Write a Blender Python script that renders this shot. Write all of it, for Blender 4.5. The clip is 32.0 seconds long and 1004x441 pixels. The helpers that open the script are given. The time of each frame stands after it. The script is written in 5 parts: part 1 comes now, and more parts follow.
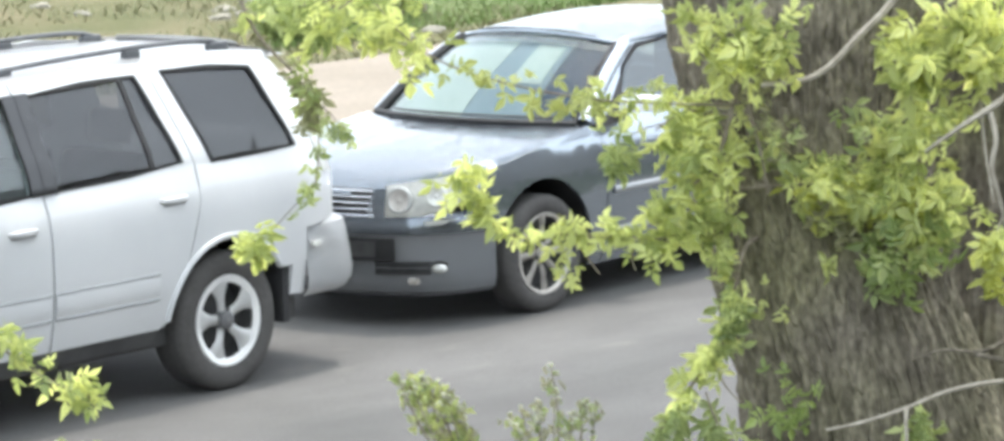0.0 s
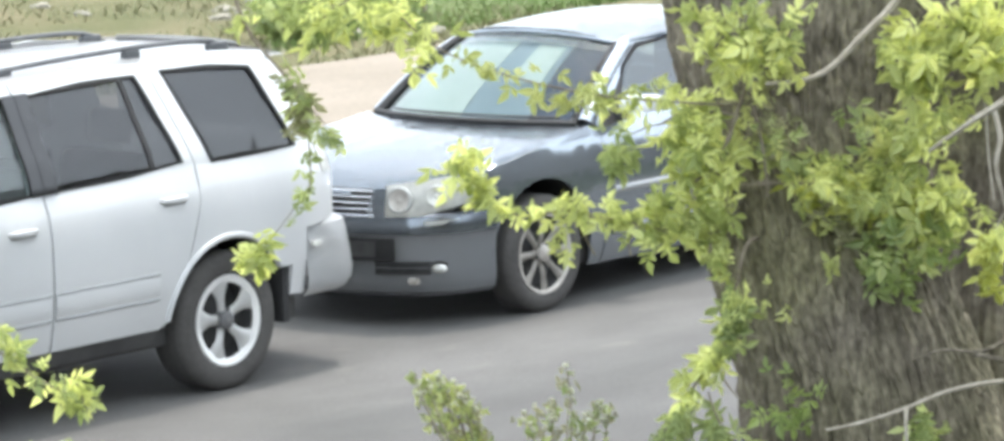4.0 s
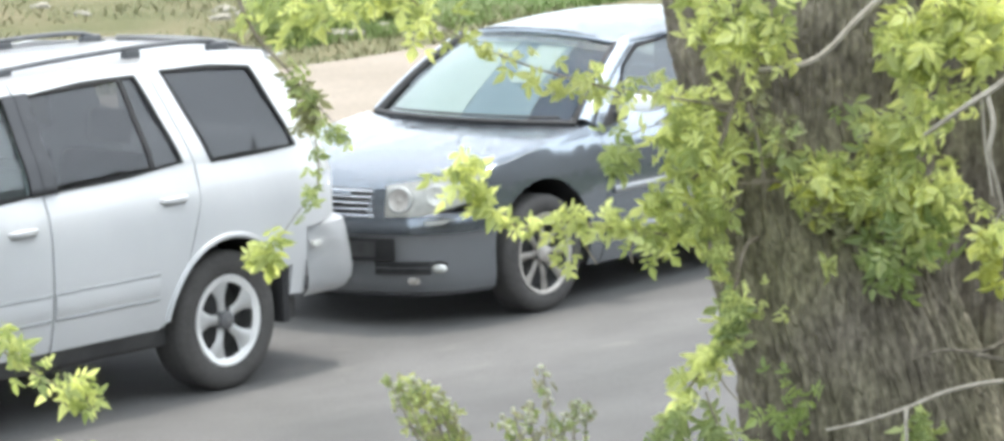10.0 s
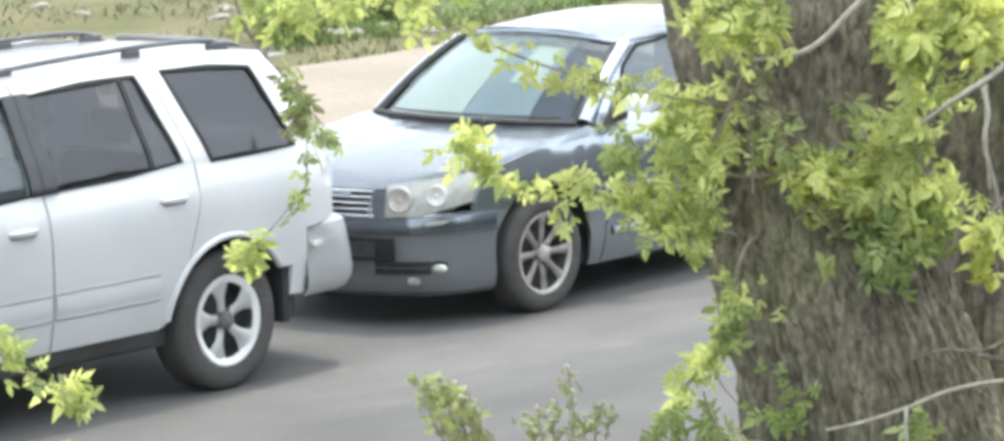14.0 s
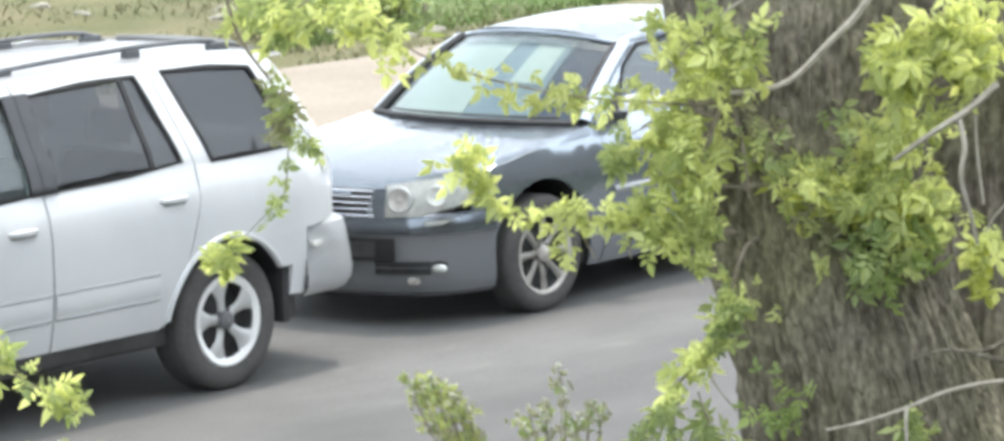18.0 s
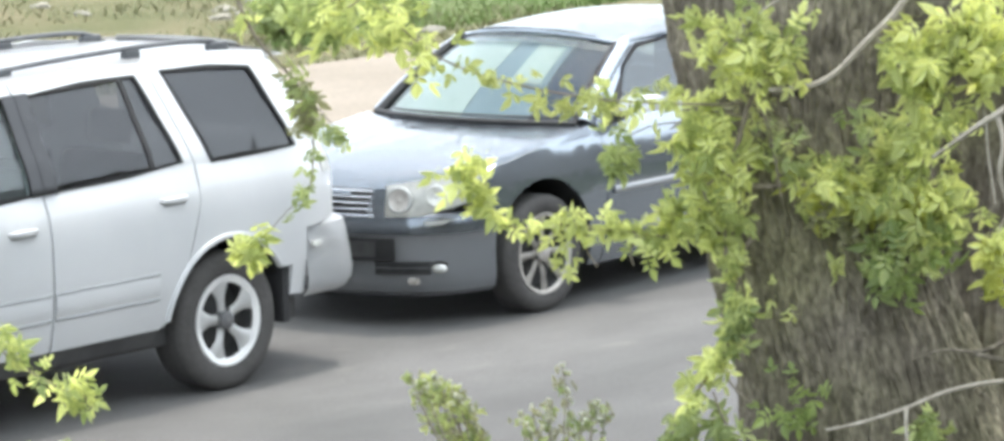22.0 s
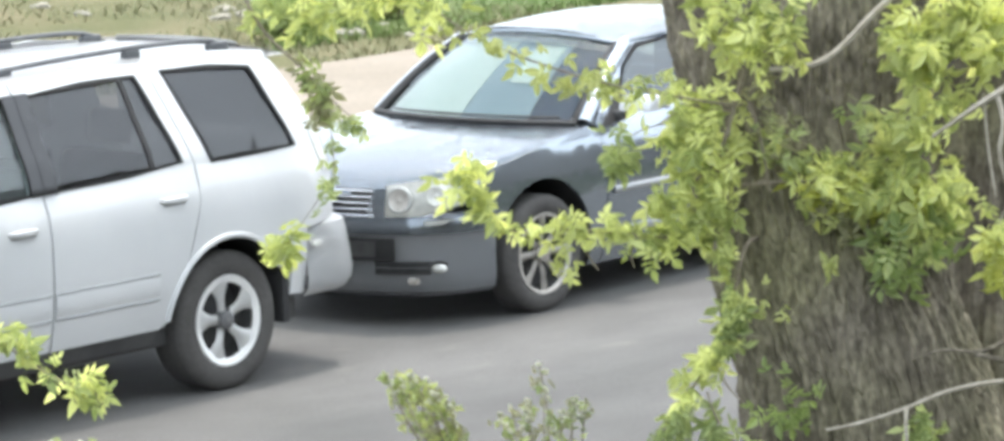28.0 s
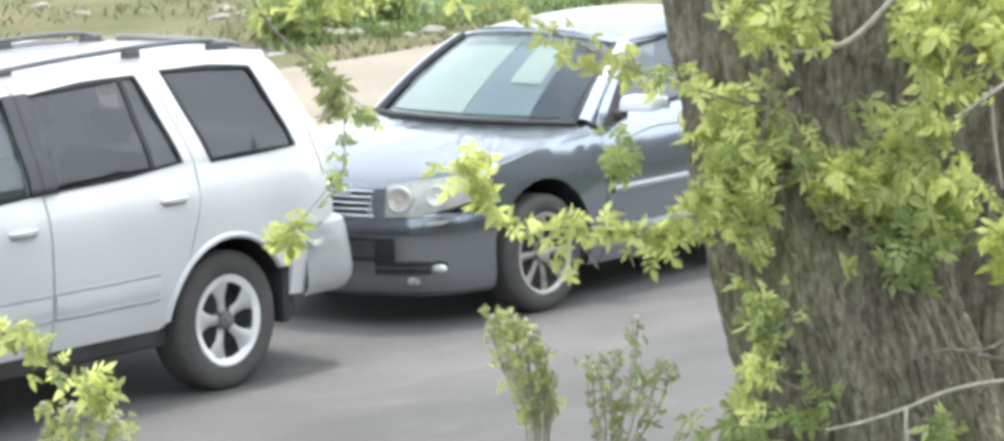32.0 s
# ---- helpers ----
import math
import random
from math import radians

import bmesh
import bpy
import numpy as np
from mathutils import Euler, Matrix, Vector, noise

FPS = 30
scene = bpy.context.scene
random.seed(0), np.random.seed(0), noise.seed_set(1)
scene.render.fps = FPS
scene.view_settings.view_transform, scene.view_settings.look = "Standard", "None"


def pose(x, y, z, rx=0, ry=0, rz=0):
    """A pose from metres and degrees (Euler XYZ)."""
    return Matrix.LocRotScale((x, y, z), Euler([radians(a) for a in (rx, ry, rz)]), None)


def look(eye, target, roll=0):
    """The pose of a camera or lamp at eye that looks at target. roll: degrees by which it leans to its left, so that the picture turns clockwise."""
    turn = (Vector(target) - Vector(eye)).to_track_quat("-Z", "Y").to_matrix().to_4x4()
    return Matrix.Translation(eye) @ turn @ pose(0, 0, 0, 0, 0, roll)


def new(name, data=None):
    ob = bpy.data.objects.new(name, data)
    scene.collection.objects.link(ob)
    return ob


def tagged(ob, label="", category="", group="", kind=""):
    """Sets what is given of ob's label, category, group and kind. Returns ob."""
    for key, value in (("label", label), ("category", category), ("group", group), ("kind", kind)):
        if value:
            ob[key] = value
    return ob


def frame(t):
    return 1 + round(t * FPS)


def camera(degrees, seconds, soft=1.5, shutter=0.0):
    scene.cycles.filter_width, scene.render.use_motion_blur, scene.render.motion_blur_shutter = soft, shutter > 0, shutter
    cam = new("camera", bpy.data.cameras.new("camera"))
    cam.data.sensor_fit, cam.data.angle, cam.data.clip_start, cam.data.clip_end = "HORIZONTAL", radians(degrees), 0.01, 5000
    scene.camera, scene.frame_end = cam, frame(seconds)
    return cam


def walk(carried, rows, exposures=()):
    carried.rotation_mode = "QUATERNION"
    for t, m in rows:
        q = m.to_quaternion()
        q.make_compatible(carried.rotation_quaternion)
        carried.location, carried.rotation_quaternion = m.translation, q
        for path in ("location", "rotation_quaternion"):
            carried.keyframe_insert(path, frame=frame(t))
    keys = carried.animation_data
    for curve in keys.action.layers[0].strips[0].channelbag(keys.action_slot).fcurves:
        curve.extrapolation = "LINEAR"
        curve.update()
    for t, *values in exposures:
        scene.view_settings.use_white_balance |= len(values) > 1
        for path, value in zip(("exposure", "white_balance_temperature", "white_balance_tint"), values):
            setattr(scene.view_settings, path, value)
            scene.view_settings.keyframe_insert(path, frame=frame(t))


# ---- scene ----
cam = camera(13.32, 32.0, soft=3.5)
EYE = Vector((-15.44, -15.015, 3.928))
AHEAD = Vector((0.7530, 0.6424, -0.1426))
STAND = look(EYE, EYE + AHEAD * 20, -1.986)
walk(cam, [(0.0, STAND), (32.0, STAND)], exposures=[(0.0, 1.60), (32.0, 1.60)])

# ---- light: a bright, thinly overcast noon ----
SUN_AZ, SUN_EL = radians(12), radians(71)
world = bpy.data.worlds.new("sky")
scene.world = world
world.use_nodes = True
wn = world.node_tree.nodes
sky = wn.new("ShaderNodeTexSky")
sky.sky_type = "NISHITA"
sky.sun_disc = False
sky.sun_elevation, sky.sun_rotation = SUN_EL, radians(90) - SUN_AZ
sky.air_density, sky.dust_density, sky.ozone_density = 0.8, 8.0, 0.4
wn["Background"].inputs["Strength"].default_value = 0.15
# a thin, even veil of cloud over the clear sky
veil = wn.new("ShaderNodeMix")
veil.data_type = "RGBA"
veil.inputs["Factor"].default_value = 0.8
veil.inputs["B"].default_value = (6.5, 7.2, 7.9, 1)
world.node_tree.links.new(sky.outputs["Color"], veil.inputs["A"])
# soft uneven thickness of the cloud
cloud = wn.new("ShaderNodeTexNoise")
cloud.inputs["Scale"].default_value, cloud.inputs["Detail"].default_value = 5.0, 5.0
cover = wn.new("ShaderNodeMapRange")
cover.inputs["From Min"].default_value, cover.inputs["From Max"].default_value = 0.3, 0.7
cover.inputs["To Min"].default_value, cover.inputs["To Max"].default_value = 0.88, 1.12
shade = wn.new("ShaderNodeVectorMath")
shade.operation = "SCALE"
world.node_tree.links.new(cloud.outputs["Fac"], cover.inputs["Value"])
world.node_tree.links.new(veil.outputs["Result"], shade.inputs["Vector"])
world.node_tree.links.new(cover.outputs["Result"], shade.inputs["Scale"])
world.node_tree.links.new(shade.outputs["Vector"], wn["Background"].inputs["Color"])
sun_data = bpy.data.lights.new("sun", "SUN")
sun_data.energy, sun_data.angle, sun_data.color = 1.05, radians(6), (1.0, 0.96, 0.90)
sun = new("sun", sun_data)
SUN_WAY = Vector((math.cos(SUN_AZ) * math.cos(SUN_EL), math.sin(SUN_AZ) * math.cos(SUN_EL), math.sin(SUN_EL)))
sun.matrix_world = look(SUN_WAY * 40, (0, 0, 0))


# ---- materials ----
def material(name, rough=0.6, metal=0.0, spec=0.5, coat=0.0):
    m = bpy.data.materials.new(name)
    m.use_nodes = True
    b = m.node_tree.nodes["Principled BSDF"]
    b.inputs["Roughness"].default_value = rough
    b.inputs["Metallic"].default_value = metal
    b.inputs["Specular IOR Level"].default_value = spec
    b.inputs["Coat Weight"].default_value = coat
    b.inputs["Coat Roughness"].default_value = 0.06
    return m, m.node_tree.nodes, m.node_tree.links, b


def mix_noise(nodes, links, scale, lo, hi, colors, coords="Object", detail=6, stretch=(1, 1, 1)):
    """Noise between two colours; returns the colour socket."""
    tc = nodes.new("ShaderNodeTexCoord")
    mp = nodes.new("ShaderNodeMapping")
    mp.inputs["Scale"].default_value = stretch
    n = nodes.new("ShaderNodeTexNoise")
    n.inputs["Scale"].default_value, n.inputs["Detail"].default_value = scale, detail
    r = nodes.new("ShaderNodeValToRGB")
    r.color_ramp.elements[0].position, r.color_ramp.elements[1].position = lo, hi
    r.color_ramp.elements[0].color, r.color_ramp.elements[1].color = (*colors[0], 1), (*colors[1], 1)
    links.new(tc.outputs[coords], mp.inputs["Vector"])
    links.new(mp.outputs["Vector"], n.inputs["Vector"])
    links.new(n.outputs["Fac"], r.inputs["Fac"])
    return r.outputs["Color"], n.outputs["Fac"]


def multiply(nodes, links, a, b, fac=1.0):
    x = nodes.new("ShaderNodeMix")
    x.data_type, x.blend_type = "RGBA", "MULTIPLY"
    x.inputs["Factor"].default_value = fac
    links.new(a, x.inputs["A"])
    links.new(b, x.inputs["B"])
    return x.outputs["Result"]


def bump(nodes, links, height, b, strength, distance):
    k = nodes.new("ShaderNodeBump")
    k.inputs["Strength"].default_value, k.inputs["Distance"].default_value = strength, distance
    links.new(height, k.inputs["Height"])
    links.new(k.outputs["Normal"], b.inputs["Normal"])


def surface(name, c1, c2, scale, rough, metal=0.0, spec=0.5, coat=0.0, fine=None, bumps=0.0, depth=0.01, stretch=(1, 1, 1)):
    m, n, l, b = material(name, rough, metal, spec, coat)
    col, fac = mix_noise(n, l, scale, 0.32, 0.68, (c1, c2), stretch=stretch)
    if fine:
        col2, fac2 = mix_noise(n, l, scale * fine, 0.3, 0.7, ((0.72, 0.72, 0.72), (1, 1, 1)), stretch=stretch)
        col = multiply(n, l, col, col2)
        fac = fac2
    l.new(col, b.inputs["Base Color"])
    if bumps:
        bump(n, l, fac, b, bumps, depth)
    return m


def leaf_material(name, dark, light, glow):
    m, n, l, b = material(name, 0.5, 0.0, 0.35)
    info = n.new("ShaderNodeObjectInfo")
    r = n.new("ShaderNodeValToRGB")
    r.color_ramp.elements[0].color, r.color_ramp.elements[1].color = (*dark, 1), (*light, 1)
    l.new(info.outputs["Random"], r.inputs["Fac"])
    col, fac = mix_noise(n, l, 30, 0.3, 0.75, ((0.75, 0.8, 0.7), (1, 1, 1)))
    c = multiply(n, l, r.outputs["Color"], col)
    l.new(c, b.inputs["Base Color"])
    # glow over 1 lifts the light let through, to brighten the leaves
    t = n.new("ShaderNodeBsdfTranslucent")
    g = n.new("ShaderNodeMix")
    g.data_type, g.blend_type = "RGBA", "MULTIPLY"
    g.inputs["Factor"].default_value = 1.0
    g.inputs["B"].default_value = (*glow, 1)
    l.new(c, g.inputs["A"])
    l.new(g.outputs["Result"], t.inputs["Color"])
    s = n.new("ShaderNodeMixShader")
    s.inputs["Fac"].default_value = 0.5
    l.new(b.outputs["BSDF"], s.inputs[1])
    l.new(t.outputs["BSDF"], s.inputs[2])
    l.new(s.outputs["Shader"], n["Material Output"].inputs["Surface"])
    return m


def glass(name, tint, gloss=0.028):
    """Thin tinted glass: a clear mirror skin over a tinted, see-through sheet."""
    m, n, l, b = material(name, 0.02)
    t = n.new("ShaderNodeBsdfTransparent")
    t.inputs["Color"].default_value = (*tint, 1)
    g = n.new("ShaderNodeBsdfGlossy")
    g.inputs["Roughness"].default_value = 0.02
    f, p, q = n.new("ShaderNodeLayerWeight"), n.new("ShaderNodeMath"), n.new("ShaderNodeMath")
    f.inputs["Blend"].default_value = 0.5
    p.operation, q.operation = "POWER", "MULTIPLY_ADD"
    p.inputs[1].default_value = 5.0
    q.inputs[1].default_value, q.inputs[2].default_value = 1 - gloss, gloss
    s = n.new("ShaderNodeMixShader")
    l.new(f.outputs["Facing"], p.inputs[0])
    l.new(p.outputs[0], q.inputs[0])
    l.new(q.outputs[0], s.inputs["Fac"])
    l.new(t.outputs["BSDF"], s.inputs[1])
    l.new(g.outputs["BSDF"], s.inputs[2])
    l.new(s.outputs["Shader"], n["Material Output"].inputs["Surface"])
    return m


def asphalt():
    m, n, l, b = material("asphalt", 0.9, 0.0, 0.3)
    band, f1 = mix_noise(n, l, 0.9, 0.3, 0.7, ((0.104, 0.102, 0.097), (0.135, 0.132, 0.126)), stretch=(0.10, 1.0, 1))
    patch, f2 = mix_noise(n, l, 2.2, 0.35, 0.62, ((0.88, 0.88, 0.88), (1.04, 1.04, 1.04)), stretch=(0.6, 1, 1), detail=10)
    dust, f4 = mix_noise(n, l, 2.6, 0.60, 0.70, ((1, 1, 1), (1.16, 1.15, 1.13)), stretch=(0.7, 1.6, 1), detail=12)
    grit, f3 = mix_noise(n, l, 70, 0.3, 0.7, ((0.74, 0.74, 0.74), (1.12, 1.12, 1.12)))
    # the near side is toned darker: the tree's shade put into the colour
    tc, xyz, near_shade = n.new("ShaderNodeTexCoord"), n.new("ShaderNodeSeparateXYZ"), n.new("ShaderNodeValToRGB")
    wob, add, fit = n.new("ShaderNodeMath"), n.new("ShaderNodeMath"), n.new("ShaderNodeMapRange")
    wob.operation, add.operation = "MULTIPLY", "ADD"
    wob.inputs[1].default_value = 0.25
    fit.inputs["From Min"].default_value, fit.inputs["From Max"].default_value = -1.4, -0.4
    near_shade.color_ramp.elements[0].position, near_shade.color_ramp.elements[1].position = 0.46, 0.72
    near_shade.color_ramp.elements[0].color, near_shade.color_ramp.elements[1].color = (0.86, 0.865, 0.87, 1), (1, 1, 1, 1)
    l.new(tc.outputs["Object"], xyz.inputs["Vector"])
    l.new(f2, wob.inputs[0])
    l.new(xyz.outputs["Y"], add.inputs[0])
    l.new(wob.outputs[0], add.inputs[1])
    l.new(add.outputs[0], fit.inputs["Value"])
    l.new(fit.outputs["Result"], near_shade.inputs["Fac"])
    tone = multiply(n, l, multiply(n, l, multiply(n, l, band, patch), grit), dust)
    l.new(multiply(n, l, tone, near_shade.outputs["Color"]), b.inputs["Base Color"])
    bump(n, l, f3, b, 0.5, 0.004)
    return m


ASPHALT = asphalt()
CONCRETE = surface("pale_concrete", (0.225, 0.19, 0.148), (0.265, 0.226, 0.18), 0.8, 0.9, spec=0.3, fine=40, bumps=0.3, depth=0.003)
KERB = surface("kerb_concrete", (0.30, 0.29, 0.27), (0.42, 0.40, 0.37), 3.0, 0.9, spec=0.3, fine=20, bumps=0.3, depth=0.004)
SOIL = surface("grass_soil", (0.105, 0.11, 0.052), (0.175, 0.155, 0.09), 0.9, 0.95, spec=0.1, fine=25, bumps=0.8, depth=0.03)
LAWN = surface("lawn", (0.095, 0.13, 0.05), (0.14, 0.17, 0.07), 0.5, 0.9, spec=0.1, fine=40, bumps=0.6, depth=0.02)
VERGE = surface("dense_weedy_verge", (0.035, 0.06, 0.02), (0.07, 0.095, 0.035), 1.2, 0.95, spec=0.1, fine=25, bumps=0.8, depth=0.05)
BLADE_GREEN = surface("green_grass", (0.10, 0.15, 0.045), (0.17, 0.22, 0.075), 1.5, 0.8, spec=0.2)
BLADE = surface("dry_grass", (0.16, 0.17, 0.085), (0.25, 0.235, 0.14), 1.2, 0.8, spec=0.2)
STONE = surface("pale_stone", (0.23, 0.215, 0.175), (0.34, 0.32, 0.26), 6, 0.85, spec=0.3, fine=8, bumps=0.4, depth=0.01)
WHITE = surface("white_paint", (0.485, 0.494, 0.497), (0.55, 0.556, 0.555), 1.5, 0.32, coat=0.6)
BLUE = surface("blue_grey_metallic_paint", (0.285, 0.32, 0.358), (0.31, 0.345, 0.383), 2.0, 0.19, metal=0.86, coat=1.0)
BLUE.node_tree.nodes["Principled BSDF"].inputs["Coat IOR"].default_value = 1.5
BLUE_TRIM = surface("grey_bumper_paint", (0.28, 0.29, 0.302), (0.32, 0.332, 0.342), 2.0, 0.4, metal=0.2, coat=0.4)
BLACK = surface("black_plastic", (0.045, 0.045, 0.046), (0.07, 0.07, 0.07), 6, 0.6)
SEAL = surface("black_rubber_seal", (0.015, 0.015, 0.016), (0.03, 0.03, 0.03), 8, 0.7)
TYRE = surface("tyre_rubber", (0.07, 0.067, 0.064), (0.10, 0.096, 0.091), 5, 0.85, spec=0.3, fine=12, bumps=0.3, depth=0.003)
ALLOY = surface("silver_alloy", (0.72, 0.72, 0.71), (0.82, 0.82, 0.80), 6, 0.35, metal=0.25)
DULL = surface("dusty_alloy", (0.33, 0.305, 0.275), (0.56, 0.535, 0.49), 16, 0.5, metal=0.3)
CHROME = surface("chrome", (0.75, 0.76, 0.78), (0.82, 0.83, 0.84), 4, 0.12, metal=1.0)
HUB = surface("grey_hub_plastic", (0.10, 0.10, 0.10), (0.15, 0.15, 0.15), 20, 0.5)
RAIL = surface("grey_roof_rail", (0.07, 0.073, 0.077), (0.11, 0.115, 0.12), 8, 0.5)
GREY_TRIM = surface("light_grey_trim", (0.30, 0.31, 0.31), (0.36, 0.37, 0.37), 8, 0.5)
PILLAR = surface("gloss_black_pillar", (0.012, 0.012, 0.013), (0.02, 0.02, 0.021), 8, 0.1, spec=0.55)
WALL = surface("grey_wall", (0.15, 0.145, 0.135), (0.21, 0.20, 0.185), 1.5, 0.9, spec=0.2, fine=12, bumps=0.3, depth=0.01)
SEAT = surface("grey_seat_cloth", (0.10, 0.10, 0.105), (0.16, 0.16, 0.165), 15, 0.9, spec=0.2)
# windscreen sheets, with sky and tree reflections in their tones
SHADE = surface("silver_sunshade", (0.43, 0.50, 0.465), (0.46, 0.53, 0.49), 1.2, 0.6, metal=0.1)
SHADE_TEAL = surface("grey_blue_screen_sheet", (0.20, 0.275, 0.31), (0.225, 0.30, 0.335), 1.5, 0.7)
SHADE_NAVY = surface("navy_screen_sheet", (0.007, 0.032, 0.07), (0.010, 0.04, 0.08), 1.5, 0.7)
DASH = surface("dashboard_plastic", (0.08, 0.08, 0.085), (0.12, 0.12, 0.125), 10, 0.6)
PRIVACY = glass("privacy_glass", (0.40, 0.41, 0.42), 0.064)
TINTED = glass("blue_tinted_glass", (0.47, 0.55, 0.575), 0.115)
WINDOW = glass("clear_window_glass", (0.72, 0.77, 0.76), 0.07)
SCREEN = glass("windscreen_glass", (0.89, 0.93, 0.925))
LENS = surface("clear_lamp_lens", (0.56, 0.565, 0.53), (0.72, 0.72, 0.67), 26, 0.2, spec=0.6, coat=0.6)
LAMP_RING = surface("grey_lamp_bezel", (0.36, 0.37, 0.36), (0.48, 0.485, 0.46), 20, 0.35)
MIRROR = surface("pale_mirror_paint", (0.50, 0.51, 0.52), (0.56, 0.57, 0.57), 6, 0.3, coat=0.5)
RED = surface("red_lamp_lens", (0.35, 0.02, 0.02), (0.45, 0.03, 0.03), 9, 0.15, coat=0.6)
TWIG = surface("twig_bark", (0.17, 0.14, 0.10), (0.30, 0.26, 0.20), 20, 0.9, spec=0.2, fine=6, bumps=0.5, depth=0.002)
DRYWOOD = surface("dry_pale_twig", (0.30, 0.265, 0.21), (0.44, 0.40, 0.33), 18, 0.9, spec=0.2, fine=6, bumps=0.5, depth=0.002)
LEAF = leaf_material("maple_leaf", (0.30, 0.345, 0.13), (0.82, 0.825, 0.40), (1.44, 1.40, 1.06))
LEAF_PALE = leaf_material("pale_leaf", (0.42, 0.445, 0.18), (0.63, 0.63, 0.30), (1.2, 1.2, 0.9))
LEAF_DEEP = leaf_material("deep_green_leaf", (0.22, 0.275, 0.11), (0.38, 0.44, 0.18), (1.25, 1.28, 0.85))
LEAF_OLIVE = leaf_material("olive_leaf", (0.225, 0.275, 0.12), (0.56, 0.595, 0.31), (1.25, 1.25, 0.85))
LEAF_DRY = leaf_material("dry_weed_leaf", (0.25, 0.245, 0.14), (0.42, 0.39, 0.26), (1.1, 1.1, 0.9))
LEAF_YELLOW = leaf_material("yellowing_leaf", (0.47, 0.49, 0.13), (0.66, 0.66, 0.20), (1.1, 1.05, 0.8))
PETAL = leaf_material("cream_flower_head", (0.64, 0.62, 0.50), (0.80, 0.78, 0.68), (1, 1, 1))


def bark_material():
    m, n, l, b = material("grey_brown_bark", 0.95, 0.0, 0.15)
    col, fac = mix_noise(n, l, 2.4, 0.3, 0.7, ((0.120, 0.106, 0.084), (0.203, 0.181, 0.145)), stretch=(2, 1.1, 2))
    moss, f2 = mix_noise(n, l, 1.3, 0.4, 0.7, ((1, 1, 1), (1.04, 1.10, 0.88)))
    plates, f3 = mix_noise(n, l, 8, 0.34, 0.62, ((0.55, 0.54, 0.53), (1.13, 1.12, 1.10)), stretch=(3.4, 1.3, 3.4), detail=8)
    fine, f4 = mix_noise(n, l, 40, 0.3, 0.7, ((0.70, 0.69, 0.68), (1.25, 1.24, 1.22)), stretch=(1.3, 0.8, 1.3), detail=5)
    pale, f5 = mix_noise(n, l, 6, 0.58, 0.70, ((1, 1, 1), (1.4, 1.4, 1.36)), stretch=(1.8, 0.8, 1.8), detail=8)
    l.new(multiply(n, l, multiply(n, l, multiply(n, l, multiply(n, l, col, moss), plates), fine), pale), b.inputs["Base Color"])
    bump(n, l, f3, b, 0.7, 0.02)
    return m


BARK = bark_material()


# ---- mesh helpers ----
def part(name, bm, mat, parent=None, label="", smooth=True):
    me = bpy.data.meshes.new(name)
    bmesh.ops.recalc_face_normals(bm, faces=bm.faces)
    if smooth:
        for f in bm.faces:
            f.smooth = True
        for e in bm.edges:
            if len(e.link_faces) == 2 and e.calc_face_angle(0) > 0.7:
                e.smooth = False
    bm.to_mesh(me)
    bm.free()
    me.materials.append(mat)
    ob = new(name, me)
    if parent:
        ob.parent = parent
    if label:
        ob["label"] = label
    return ob


def empty(name, m, label, category, group="", kind=""):
    ob = new(name)
    ob.empty_display_size = 0.2
    ob.matrix_world = m
    return tagged(ob, label, category, group, kind)


def box(bm, lo, hi, bevel=0.0):
    vs = bmesh.ops.create_cube(bm, size=1)["verts"]
    c = [(a + b) / 2 for a, b in zip(lo, hi)]
    s = [b - a for a, b in zip(lo, hi)]
    for v in vs:
        v.co = Vector((c[0] + v.co.x * s[0], c[1] + v.co.y * s[1], c[2] + v.co.z * s[2]))
    if bevel:
        es = list({e for v in vs for e in v.link_edges})
        bmesh.ops.bevel(bm, geom=es, offset=bevel, segments=2, affect="EDGES", profile=0.6)
    return bm


def boxes(*items):
    bm = bmesh.new()
    for lo, hi, bev in items:
        box(bm, lo, hi, bev)
    return bm


def grid(bm, nu, nv, f, close_u=False, close_v=False):
    """A sheet of quads through f(u, v), u and v from 0 to 1."""
    rows = []
    for i in range(nu if close_u else nu + 1):
        rows.append([bm.verts.new(f(i / nu, j / nv)) for j in range(nv if close_v else nv + 1)])
    for i in range(nu):
        for j in range(nv):
            a, b = rows[i], rows[(i + 1) % len(rows)]
            k = (j + 1) % len(a)
            bm.faces.new((a[j], b[j], b[k], a[k]))
    return rows


def sheet(nu, nv, f, thick=0.0):
    bm = bmesh.new()
    grid(bm, nu, nv, f)
    if thick:
        bmesh.ops.solidify(bm, geom=bm.faces[:], thickness=thick)
    return bm


def lerp_list(pts, x):
    if x <= pts[0][0]:
        return pts[0][1]
    for (a, va), (b, vb) in zip(pts, pts[1:]):
        if x <= b:
            return va + (vb - va) * (x - a) / (b - a)
    return pts[-1][1]


def spline(pts, s):
    """Catmull-Rom through pts at s from 0 to 1."""
    n = len(pts) - 1
    k = min(int(s * n), n - 1)
    t = s * n - k
    p = [Vector(pts[min(max(k + i, 0), n)]) for i in (-1, 0, 1, 2)]
    return 0.5 * (2 * p[1] + (p[2] - p[0]) * t + (2 * p[0] - 5 * p[1] + 4 * p[2] - p[3]) * t * t + (3 * p[1] - p[0] - 3 * p[2] + p[3]) * t ** 3)


